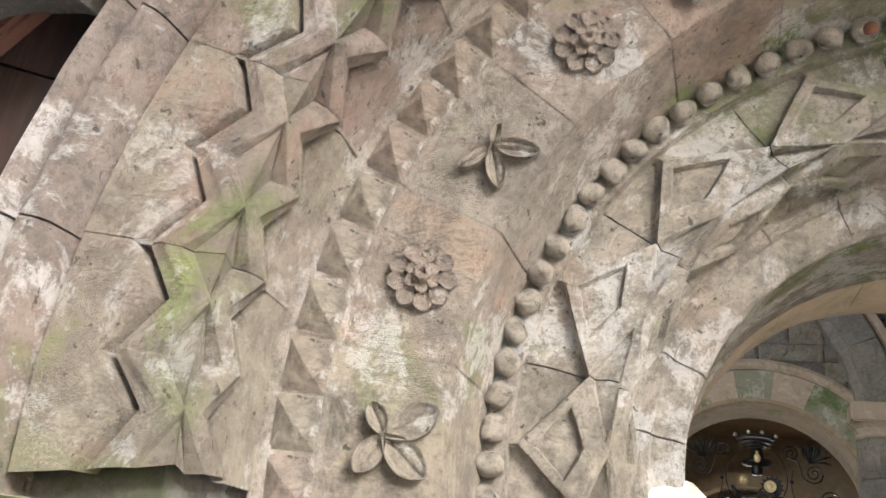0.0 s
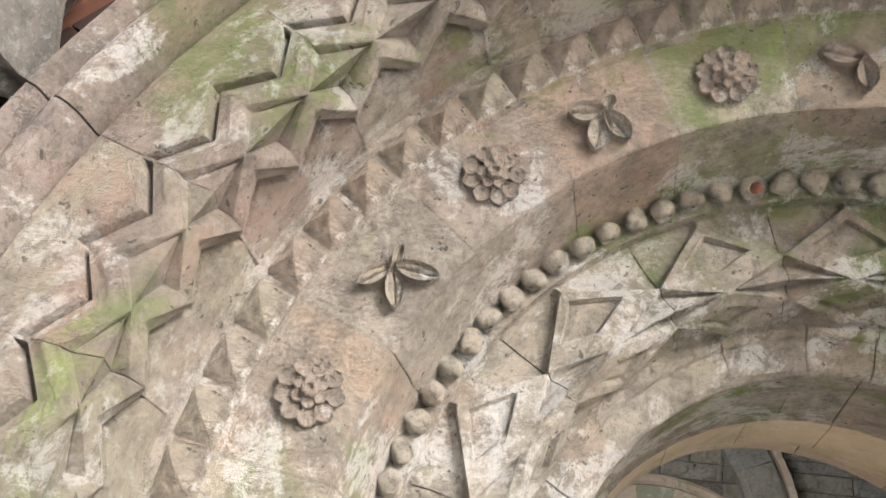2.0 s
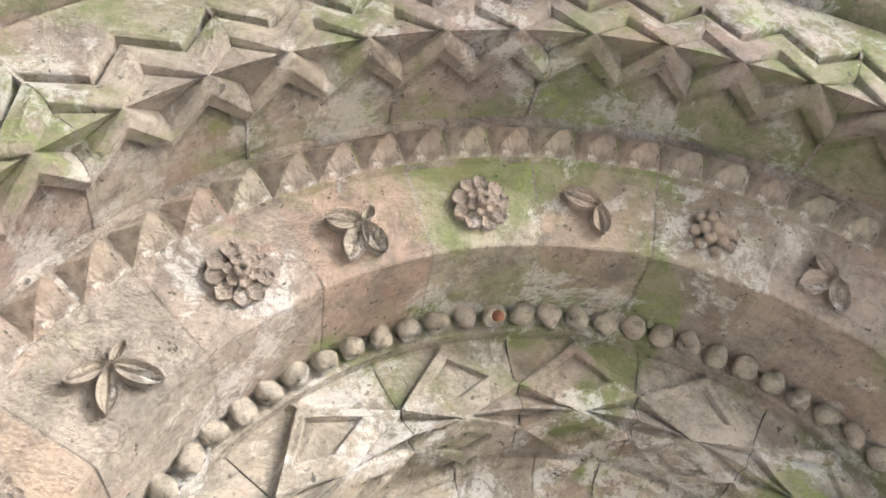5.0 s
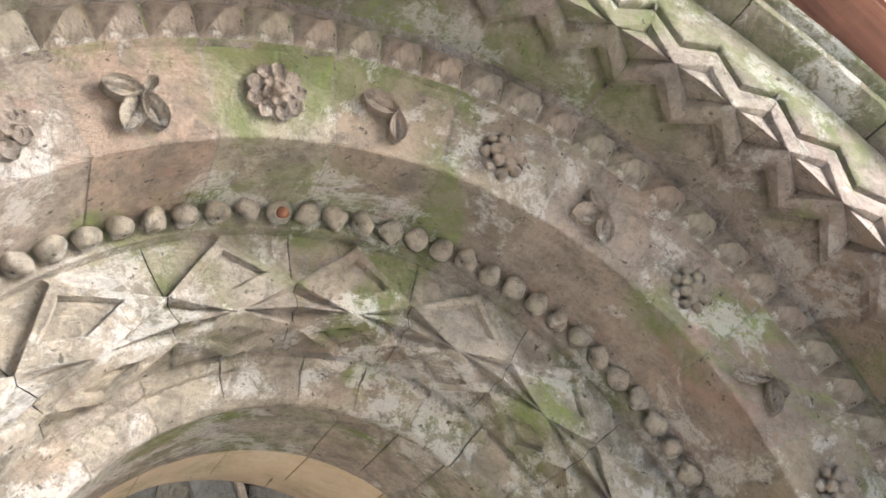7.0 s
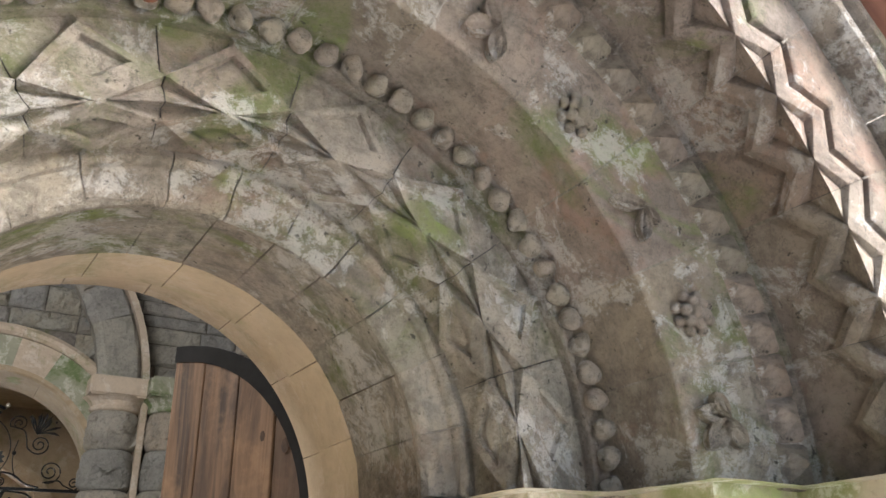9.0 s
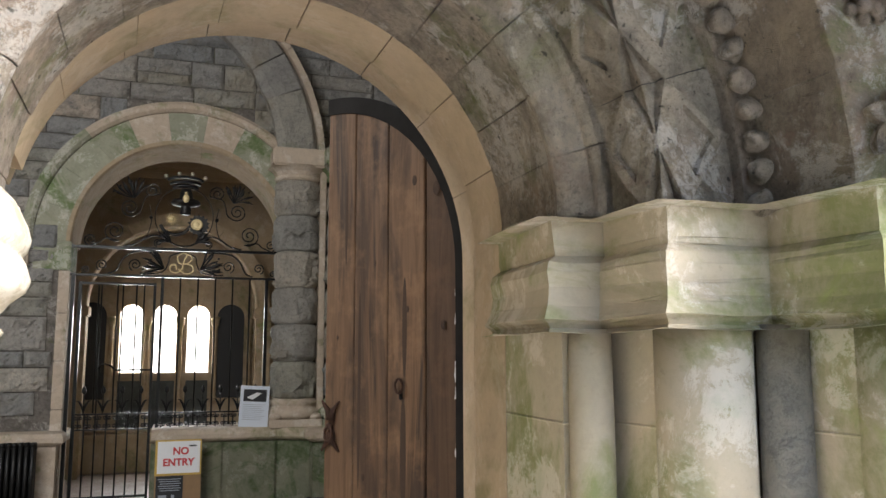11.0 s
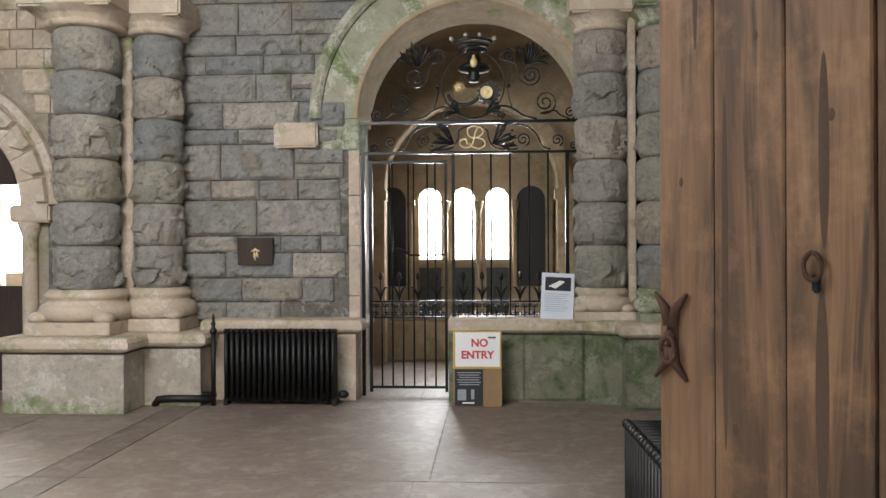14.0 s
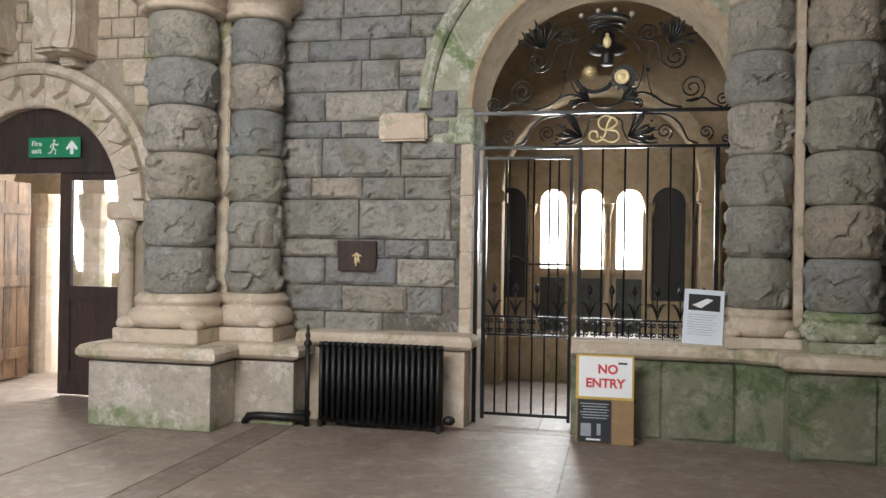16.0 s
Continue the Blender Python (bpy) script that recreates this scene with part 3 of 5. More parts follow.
# roll moulding and the plain reveal
inner = arch_thing("arch_roll_order", "pale sandstone inner arch with a roll moulding and plain soffit")
roll = [(0.612 + 0.036 * math.cos(radians(b)), 1.8 + 0.036 * math.sin(radians(b))) for b in (-80, -110, -140, -170, 160, 130, 100)]
ROLL = [(0.72, 1.73), (0.66, 1.722), (0.648, 1.735), (0.645, 1.752)] + roll + [(0.612, 1.842), (0.606, 1.852), (0.606, 2.178), (0.72, 2.178)]
edges = [-1, 13, 28, 43, 57, 70, 84, 97, 113.5, 128, 143, 158, 173, 188]
for a0, a1 in zip(edges, edges[1:]):
    part("voussoir", roughen(wedge(bmesh.new(), ROLL, a0, a1, 0.0015, 6), 0.003, 10, a0), LOZ, inner)
back = arch_thing("arch_reveal", "plain pinkish sandstone reveal behind the inner arch")
REV = [(0.614, 2.181), (0.632, 2.45), (0.7, 2.452), (0.712, 2.76), (0.9, 2.76), (0.9, 2.181)]
edges = [-2, 18, 40, 61, 83, 103, 124, 146, 166]
for a0, a1 in zip(edges, edges[1:]):
    part("voussoir", wedge(bmesh.new(), REV, a0, a1, 0.0012, 8), REVEAL, back)

# ---- jambs: stepped piers with shafts under moulded imposts ----
PLAN = [(0.615, 2.18), (0.6, 1.83), (0.72, 1.83), (0.74, 1.6), (0.97, 1.6), (0.985, 1.32), (1.25, 1.32), (1.25, 0.985), (1.6, 0.985), (1.6, 1.02)]
IMPOST = [(0.598, 2.18), (0.566, 1.794), (0.694, 1.794), (0.694, 1.545), (0.946, 1.545), (0.946, 1.267), (1.21, 1.267), (1.21, 0.93), (1.66, 0.93), (1.66, 1.02)]
SHAFTS = [(0.652, 1.795, 0.05), (0.815, 1.61, 0.1), (1.085, 1.335, 0.11), (1.36, 0.985, 0.1)]
for sign, name, ztop in ((1, "jamb_east", 1.853), (-1, "jamb_west", 1.853)):
    def flip(p):
        return [(sign * x, y) for x, y in p]
    jamb = thing(name, "stepped sandstone door jamb, algae-greened, with round shafts", "jamb", "structure", DOORWAY)
    w = 1 if sign > 0 else -1
    zs = [0.0, 0.52, 1.05, 1.4, 1.63]
    for z0, z1 in zip(zs, zs[1:]):
        bm = bmesh.new()
        sweep(bm, flip(PLAN), [(-0.003 * w, z0), (0, z0 + 0.004), (0, z1 - 0.004), (-0.003 * w, z1)])
        part("stone_course", bm, JAMB, jamb)
    bm = bmesh.new()
    sweep(bm, flip([(0.632 if sign > 0 else 0.7, 2.45), (0.614 if sign > 0 else 0.645, 2.18)]), [(0, 0), (0, CZ if sign > 0 else 2.1)])
    sweep(bm, flip([(0.712 if sign > 0 else 0.83, 2.76), (0.7 if sign > 0 else 0.72, 2.452), (0.632 if sign > 0 else 0.7, 2.452)]), [(0, 0), (0, CZ if sign > 0 else 2.1)])
    part("reveal", bm, REVEAL, jamb)
    for x, y, r in SHAFTS if sign > 0 else [(0.618, 1.87, 0.07)] + SHAFTS[1:]:
        shaft = part("shaft", roughen(lathe(bmesh.new(), [(r * 1.15, 0.2), (r * 1.15, 0.28), (r, 0.31), (r, 0.9), (r, 0.905), (r, 1.34), (r, 1.61)], (sign * x, y), 28), 0.003, 7), JAMB, jamb, "", True)
    # rough granite shafts added to give the shadowed recesses between shafts their dark strip
    for x, y in ((0.935, 1.515), (1.205, 1.235)):
        part("dark_shaft", roughen(lathe(bmesh.new(), [(0.06, 0.2), (0.05, 0.26), (0.05, 0.9), (0.05, 1.61)], (sign * x, y), 20), 0.006, 16), DRUM, jamb, "granite shaft added in the shadowed jamb recess", True)
    bm = bmesh.new()
    k = -w
    prof = [(-0.06, ztop), (0.0, ztop), (0.0, 1.79), (0.004, 1.775), (-0.022, 1.757), (-0.028, 1.735), (-0.022, 1.7), (-0.03, 1.66), (-0.045, 1.63),
            (-0.03, 1.622), (-0.022, 1.612), (-0.03, 1.602), (-0.06, 1.6)]
    if sign > 0:
        sweep(bm, flip(IMPOST), [(-k * o, z) for o, z in prof])
    else:
        cushion = [(-0.08, 1.875), (0.03, 1.87), (0.06, 1.84), (0.078, 1.8), (0.084, 1.775), (0.076, 1.755), (0.066, 1.745), (0.078, 1.728), (0.086, 1.7), (0.078, 1.675),
                   (0.048, 1.651), (0.03, 1.625), (0.024, 1.61), (0.04, 1.603), (0.044, 1.595), (0.036, 1.583), (0.02, 1.578), (-0.08, 1.575)]
        sweep(bm, flip([(0.72, 2.06), (0.62, 2.03), (0.58, 1.97), (0.573, 1.91), (0.573, 1.845), (0.585, 1.81), (0.61, 1.794), (0.694, 1.794)]), [(k * (o - 0.018), z) for o, z in cushion])
        sweep(bm, flip([(0.694, 1.794), (0.694, 1.58), (0.704, 1.555), (0.73, 1.545), (0.8, 1.545)]), [(-k * o, z if z < 1.74 else 1.74 + (z - 1.74) * 0.3) for o, z in prof])
        sweep(bm, flip([(0.76, 1.545)] + IMPOST[4:]), [(-k * o, z - 0.205) for o, z in prof])
    bmesh.ops.subdivide_edges(bm, edges=bm.edges, cuts=2)
    part("impost", roughen(bm, 0.006 if sign > 0 else 0.004, 11), JAMB, jamb, "moulded impost band with worn corners", sign < 0)
    part("impost_bed", boxed((min(sign * 0.74, sign * 1.6), 1.62, 1.45), (max(sign * 0.74, sign * 1.6), 2.2, ztop - (0.01 if sign > 0 else 0.26))), JAMB, jamb)

# walls of the doorway
wall = tagged(part("wall_south", wall_with_arch(bmesh.new(), -7.0, 5.0, 0, 6.0, 2.62, 2.78, 0, CZ, 0.84, 0), GREY), "grey stone wall with a round-headed doorway", "wall", "", "structure")
wall.matrix_world = DOORWAY
wall = tagged(part("wall_porch", wall_with_arch(bmesh.new(), -4.0, 4.0, 0, 4.6, 1.22, 1.4, 0, CZ, 1.6, 0), ROUGH), "rough grey stone porch wall round the arch", "wall", "", "structure")
wall.matrix_world = DOORWAY

# dark wedges added in the gap beside the hood, in place of its shade
gap_shade = thing("hood_gap_shade", "dark backing added for the shaded gap beside the hood mould", "boarding", "structure", DOORWAY)
for k in range(6):
    part("board", wedge(bmesh.new(), [(1.645, 1.06), (2.35, 1.06), (2.35, 1.2), (1.645, 1.2)], 118 + 11 * k, 118 + 11 * (k + 1), 0.003, 4), DARKWOOD, gap_shade)

# ---- hall: floor, far wall, columns ----
YB = 9.51
floor = tagged(part("floor", boxed((-9, -0.4, -0.12), (6, 13.2, -0.006)), MORTAR), "worn brown stone floor", "floor", "", "structure")
tagged(part("ground", boxed((-60, -60, -0.3), (60, 60, -0.121)), BOUNCE_PAVING), "unseen pale ground outside that bounces daylight onto the arch", "ground", "", "structure")
tagged(part("ceiling", boxed((-9, 2.7, 6.0), (6, 13.2, 6.2)), ROUGH), "dark stone ceiling", "ceiling", "", "structure")
tagged(part("wall_east", boxed((3.4, 2.7, 0), (3.6, 9.6, 6)), GREY), "grey stone side wall", "wall", "", "structure")
tagged(part("wall_west", boxed((-8.2, 2.7, 0), (-8.0, 13, 6)), GREY), "grey stone side wall", "wall", "", "structure")
# unseen porch shell added to block light: open to the south-east, where the daylight falls on its floor
tagged(part("porch_roof", boxed((-2.1, -1.3, 4.62), (3.35, 1.4, 4.78)), DARKWOOD), "dark timber porch roof, out of view, sized to block the sun", "roof", "", "structure")
tagged(part("wall_porch_west", boxed((-2.1, -1.9, 0), (-1.8, 1.05, 4.61)), ROUGH), "unseen rough side wall added to block light from the west", "wall", "", "structure")
tagged(part("wall_porch_front", boxed((-1.8, -1.9, 0), (-0.2, -1.6, 4.61)), ROUGH), "unseen rough front wall added to block light from the south-west", "wall", "", "structure")

GX, GZ, GR = 0.24, 2.76, 1.13
north = tagged(part("wall_north", wall_with_arch(bmesh.new(), -4.1, 3.5, 0, 6, YB + 0.012, YB + 0.75, GX, GZ, GR + 0.03, 0.0), MORTAR),
               "squared grey granite wall with a round-headed opening", "wall", "", "structure")


def chips(p, scale, slope=0.4, lift=0.03):
    """Broken rock: flat tilted facets that meet in steps."""
    q = noise.voronoi(p * scale)[1][0]
    return lift * noise.noise(q * 3.1) + slope * (p - q / scale).dot(noise.noise_vector(q * 2.3))


def rock(x0, x1, z0, z1, seed, y=YB, out=0.045):
    """A rock-faced block: dressed margins and a broken face."""
    bm, q = bmesh.new(), random.Random(seed)
    g, nx, nz = 0.0075, max(4, int((x1 - x0) / 0.028)), max(4, int((z1 - z0) / 0.028))
    rows = []
    for j in range(nz + 1):
        row = []
        for i in range(nx + 1):
            u, v = i / nx, j / nz
            x, z = x0 + g + u * (x1 - x0 - 2 * g), z0 + g + v * (z1 - z0 - 2 * g)
            edge = min(u, 1 - u, v, 1 - v) < 1e-6
            p = Vector((x, seed * 1.7, z))
            h = 0 if edge else out * (0.55 + 0.8 * noise.noise(p * 5)) + out * chips(p, 7, 7.5, 0.6) + out * chips(p, 17, 6.0, 0.35)
            row.append(bm.verts.new((x, y - 0.012 - max(0, h), z)))
        rows.append(row)
    for a, b in zip(rows, rows[1:]):
        for i in range(nx):
            bm.faces.new((a[i], a[i + 1], b[i + 1], b[i]))
    rim = rows[0] + [r[-1] for r in rows[1:]] + rows[-1][-2::-1] + [r[0] for r in rows[-2:0:-1]]
    low = [bm.verts.new((v.co.x, y + 0.03, v.co.z)) for v in rim]
    for k in range(len(rim)):
        bm.faces.new((rim[k], low[k], low[(k + 1) % len(rim)], rim[(k + 1) % len(rim)]))
    return bm


def clear_of_arch(x0, x1, z0, z1):
    if z0 < GZ:
        return x1 <= -1.02 or x0 >= 1.55
    px, pz = min(max(GX, x0), x1), max(z0, GZ)
    return math.hypot(px - GX, pz - GZ) > 1.5


rs = random.Random(11)
z, n = 0.74, 0
COURSES = [0.2, 0.24, 0.25, 0.17, 0.36, 0.2, 0.36, 0.15, 0.27, 0.28, 0.19, 0.2, 0.32, 0.19, 0.26, 0.2, 0.3, 0.2, 0.26, 0.3, 0.2]
for h in COURSES:
    x = -2.75
    while x < 3.3:
        w = rs.uniform(0.3, 0.75) * (1.15 if h > 0.25 else 1)
        x1 = min(x + w, 3.35)
        if x < -0.93 < x1 and z < 2.7:
            x1 = -1.02
            x1 = max(x1, x + 0.15)
        split = h > 0.27 and rs.random() < 0.2
        for za, zb in (((z, z + h * 0.45), (z + h * 0.45, z + h)) if split else ((z, z + h),)):
            x2 = x1
            if clear_of_arch(x, x2, za, zb):
                part("block", rock(x, x2, za, zb, n), GREY, north, smooth=False)
            else:
                # cut the block where the arch comes in
                if x < GX and za >= GZ - 0.3:
                    while x2 > x + 0.12 and not clear_of_arch(x, x2, za, zb):
                        x2 -= 0.03
                    if x2 > x + 0.12:
                        part("block", rock(x, x2, za, zb, n), GREY, north)
                elif za >= GZ - 0.3:
                    xa = x
                    while xa < x2 - 0.12 and not clear_of_arch(xa, x2, za, zb):
                        xa += 0.03
                    if xa < x2 - 0.12:
                        part("block", rock(xa, x2, za, zb, n), GREY, north)
            n += 1
        x = x1 if x1 > x + 0.05 else x + 0.3
    z += h

# arch over the chapel opening
chapel_arch = thing("arch_chapel", "greened sandstone round arch with a pale hood mould and keystones", "arch", "structure")


def ring2(a, r, y):
    return Vector((GX + r * math.cos(radians(a)), y, GZ + r * math.sin(radians(a))))


def wedge2(prof, a0, a1, gap=0.002, steps=4, centre=None):
    bm = bmesh.new()
    g = math.degrees(gap / prof[0][0])
    a0, a1 = a0 + g, a1 - g
    cx, cz = centre or (GX, GZ)
    rows = [[bm.verts.new((cx + r * math.cos(radians(a0 + (a1 - a0) * k / steps)), y, cz + r * math.sin(radians(a0 + (a1 - a0) * k / steps)))) for r, y in prof] for k in range(steps + 1)]
    m = len(prof)
    for u, v in zip(rows, rows[1:]):
        for k in range(m):
            bm.faces.new((u[k], u[(k + 1) % m], v[(k + 1) % m], v[k]))
    bm.faces.new(rows[0])
    bm.faces.new(rows[-1][::-1])
    return bm


FACE = [(GR + 0.06, YB + 0.3), (GR + 0.06, YB - 0.02), (1.505, YB - 0.02), (1.505, YB + 0.011)]
SOFFIT = [(GR, YB + 0.76), (GR, YB + 0.0), (GR + 0.018, YB - 0.026), (GR + 0.058, YB - 0.026), (GR + 0.058, YB + 0.76)]
HOODC = [(1.508, YB + 0.02), (1.508, YB - 0.05), (1.54, YB - 0.085), (1.58, YB - 0.095), (1.62, YB - 0.07), (1.625, YB + 0.02)]
for i in range(11):
    a0, a1 = 180 * i / 11, 180 * (i + 1) / 11
    part("voussoir", wedge2(FACE, a0, a1, 0.0008), PALE if i in (4, 6) else GREENED, chapel_arch)
    part("soffit_stone", wedge2(SOFFIT, a0, a1, 0.0008), CHAPEL, chapel_arch)
    part("hood_stone", wedge2(HOODC, a0, a1, 0.001), PALE if i < 8 else GREENED, chapel_arch)
for side in (-1, 1):
    x0, x1 = sorted((GX + side * GR, GX + side * 1.5))
    part("springer", boxed((x0, YB - 0.02, 2.45), (x1, YB + 0.5, GZ), 0.01), GREENED, chapel_arch)
part("corbel_block", roughen(boxed((-1.73, YB - 0.12, 2.47), (-1.29, YB + 0.1, 2.715), 0.02), 0.006, 9), PALE, chapel_arch)
for zz in (0.0, 0.5, 1.0, 1.5, 2.0):
    part("jamb_stone", boxed((-1.0, YB - 0.012, zz), (-0.89, YB + 0.5, min(2.446, zz + 0.494)), 0.006), PALE, chapel_arch)
    part("jamb_stone", boxed((1.37, YB - 0.012, zz), (1.5, YB + 0.5, min(2.446, zz + 0.494)), 0.006), PALE, chapel_arch)

# great wall arch over it
rib = thing("arch_wall_rib", "grey granite wall arch of rough voussoirs", "arch", "structure")
for i in range(16):
    a0, a1 = 180 * i / 16, 180 * (i + 1) / 16
    part("voussoir", roughen(wedge2([(1.92, YB + 0.1), (1.92, YB - 0.2), (2.0, YB - 0.25), (2.32, YB - 0.25), (2.36, YB - 0.2), (2.36, YB + 0.1)], a0, a1, 0.004, 3, (-0.68, 3.72)), 0.02, 6, i), GREY, rib)
    part("pale_edge", wedge2([(2.37, YB), (2.37, YB - 0.28), (2.44, YB - 0.28), (2.44, YB)], a0, a1, 0.002, 3, (-0.68, 3.72)), PALE, rib)

# plinth with a rounded cap along the far wall
plinth = thing("plinth_north", "pale sandstone wall plinth with rounded cap, greened by algae", "plinth", "structure")
CAP = [(-0.3, 0.785), (0.0, 0.785), (0.05, 0.77), (0.075, 0.735), (0.075, 0.69), (0.05, 0.665), (0.0, 0.65), (-0.02, 0.64)]


def plinth_run(path, mat, cap_mat, label, dz=0.0):
    part("dado", sweep(bmesh.new(), path, [(0, 0), (0, 0.645 + dz)]), mat, plinth, label)
    part("cap", roughen(sweep(bmesh.new(), path, [(o, zc + dz) for o, zc in CAP]), 0.004, 9), cap_mat, plinth, "rounded stone cap")


plinth_run([(-0.9, YB + 0.5), (-0.9, 9.27), (-2.4, 9.27)], PALE, PALE, "pale sandstone dado")
plinth_run([(0.0, 9.27), (1.3, 9.27), (1.45, 9.18), (1.62, 9.12), (1.62, 8.86), (3.4, 8.86)][::-1], DADO, PALE, "algae-green sandstone dado")
part("sill_slab", boxed((0.0, 9.25, 0.70), (1.6, 10.0, 0.784)), PALE, plinth)
part("sill_wall", boxed((0.0, 9.28, 0.0), (0.12, 10.0, 0.70)), PALE, plinth)
for xa, xb in ((0.2, 0.72), (0.78, 1.28)):
    part("panel_stone", boxed((xa, 9.245, 0.02), (xb, 9.3, 0.635), 0.012), DADO, plinth)
for xa, xb in ((1.68, 2.2), (2.26, 2.8)):
    part("panel_stone", boxed((xa, 8.835, 0.02), (xb, 8.9, 0.635), 0.012), DADO, plinth)


def drum(r, h, seed, mat):
    """A rock-faced column drum: straight sides, rounded to the joints, with a broken face."""
    bm = bmesh.new()
    ks = [0.0, 0.03, 0.06] + [0.1 + 0.05 * k for k in range(17)] + [0.94, 0.97, 1.0]
    prof = [(r * (0.84 + 0.16 * min(1, (min(k, 1 - k) / 0.13)) ** 0.5), k * h) for k in ks]
    lathe(bm, prof, (0, 0), 84)
    for v in bm.verts:
        k = min(v.co.z, h - v.co.z) / h
        if k > 0.02:
            d = Vector((v.co.x, v.co.y, 0)).normalized()
            q = Vector((seed * 3.7, seed, 0))
            low = 1 if v.co.z < 0.55 * h else 0.55
            v.co += d * min(1, k / 0.12) * (0.025 * noise.noise(v.co * 4 + q) + low * chips(v.co + q, 6.5, 0.55, 0.035) + 0.7 * low * chips(v.co + q, 15, 0.4, 0.02))
    return bm


def column(x, y, r, base_z, z0, pitch, count, seed, base_mat, group, slim=1.0):
    col = thing("column", "round column of rough grey granite drums on a moulded sandstone base", "column", "", Matrix.Translation((x, y, 0)), group)
    f = (z0 - base_z) / 0.34

    def up(k):
        return base_z + k * f
    part("base_plinth", boxed((-r * 1.12, -r * 1.12, up(0)), (r * 1.12, r * 1.12, up(0.1)), 0.008), base_mat, col)
    torus = [(r * 1.0, up(0.1)), (r * 1.16, up(0.115)), (r * 1.22, up(0.15)), (r * 1.22, up(0.19)), (r * 1.14, up(0.225)), (r * 1.04, up(0.235)), (r * 1.0, up(0.25)),
             (r * 1.0, up(0.265)), (r * 1.06, up(0.275)), (r * 1.07, up(0.305)), (r * 1.0, up(0.32)), (r * 0.95, up(0.34))]
    part("base", lathe(bmesh.new(), torus, (0, 0), 36), base_mat, col, "moulded sandstone column base", True)
    for k in range(1, 8, 2):
        a = math.tau * k / 8
        part("spur", ball(bmesh.new(), (r * 1.2 * math.cos(a), r * 1.2 * math.sin(a), up(0.13)), r * 0.3, 12, (1, 1, 0.55)), base_mat, col, "", True)
    for k in range(count):
        part("drum", drum(r * slim, pitch - 0.004, seed + k, DRUM), DRUM, col, "", False, pose(0, 0, z0 + k * pitch, 0, 0, rs.uniform(0, 360)))
    t = z0 + count * pitch
    part("necking", lathe(bmesh.new(), [(r * 0.9, t - 0.01), (r * 1.02, t), (r * 1.04, t + 0.03), (r * 0.98, t + 0.05)], (0, 0), 32), base_mat, col, "", True)
    bm = bmesh.new()
    lathe(bm, [(r * 0.98, t + 0.04), (r * 1.1, t + 0.09), (r * 1.36, t + 0.14)], (0, 0), 4 * 6)
    box(bm, (-r * 1.25, -r * 1.25, t + 0.13), (r * 1.25, r * 1.25, t + 0.34), 0.02)
    part("capital", bm, base_mat, col, "plain block capital")
    return col


column(-3.43, 9.02, 0.355, 0.69, 1.1, 0.408, 6, 1, PALE, "hall columns", 0.84)
column(-2.855, 9.32, 0.285, 0.69, 1.1, 0.408, 6, 20, PALE, "hall columns", 0.84)
column(1.48, 9.47, 0.255, 0.77, 1.08, 0.41, 6, 40, PALE, "hall columns")
column(2.07, 9.3, 0.27, 0.77, 1.08, 0.41, 6, 60, GREENED, "hall columns")
tagged(part("wall_strip", boxed((-3.19, 9.2, 0.7), (-3.07, 9.5, 6.0), 0.01), PALE), "pale stone strip between the columns", "wall", "", "structure")
tagged(part("wall_strip", boxed((1.72, 9.3, 0.7), (1.79, 9.5, 3.7), 0.01), PALE), "pale stone strip between the columns", "wall", "", "structure")


def pedestal(x0, x1, y0, y1, label):
    p = thing("pedestal", label, "pedestal", "", Matrix.Translation((0, 0, 0)), "column pedestals")
    part("block", boxed((x0, y0, 0), (x1, y1, 0.535), 0.006), PEDESTAL, p)
    path = [(x0, y1), (x0, y0), (x1, y0), (x1, y1)][::-1]
    bm = sweep(bmesh.new(), path, [(o - 0.0, z - 0.095) for o, z in CAP])
    bm.faces.new([bm.verts.new(q) for q in ((x0, y0, 0.69), (x1, y0, 0.69), (x1, y1, 0.69), (x0, y1, 0.69))])
    part("cap", roughen(bm, 0.004, 8), PALE, p, "rounded sandstone cap")


pedestal(-3.98, -2.86, 8.53, 9.5, "pale sandstone column pedestal, green at the foot")
pedestal(-2.86, -2.32, 8.96, 9.5, "pale sandstone column pedestal")

# ---- chapel behind the gate ----
tagged(part("chapel_wall_west", boxed((-1.5, YB + 0.76, 0), (-1.25, 12.5, 5)), CHAPEL), "tan stone chapel side wall", "wall", "", "structure")
tagged(part("chapel_wall_east", boxed((1.6, YB + 0.76, 0), (1.85, 12.5, 5)), CHAPEL), "tan stone chapel side wall", "wall", "", "structure")
tagged(part("chapel_ceiling", boxed((-1.5, YB + 0.7, 4.1), (1.85, 12.7, 4.3)), CHAPEL), "tan stone chapel vault", "ceiling", "", "structure")
chap = tagged(new("chapel_wall_north"), "tan stone chapel wall with round-headed lights", "wall", "", "structure")
part("wall_pier", boxed((-1.5, 12.4, 0), (-0.64, 12.62, 4.2)), CHAPEL, chap)
part("wall_pier", boxed((0.72, 12.4, 0), (1.85, 12.62, 4.2)), CHAPEL, chap)
for x0, x1 in ((-0.64, -0.19), (-0.19, 0.26), (0.26, 0.72)):
    c = (x0 + x1) / 2
    part("window_surround", wall_with_arch(bmesh.new(), x0, x1, 0.0, 4.2, 12.4, 12.62, c, 2.12, 0.152, 1.31, 20), CHAPEL, chap)
    part("sill", boxed((x0 + 0.02, 12.34, 1.25), (x1 - 0.02, 12.41, 1.31), 0.01), CHAPEL, chap)
part("daylight_backdrop", boxed((-1.4, 12.8, 0.8), (1.7, 12.82, 3.2)), SKYCARD, chap, "bright overcast daylight outside")
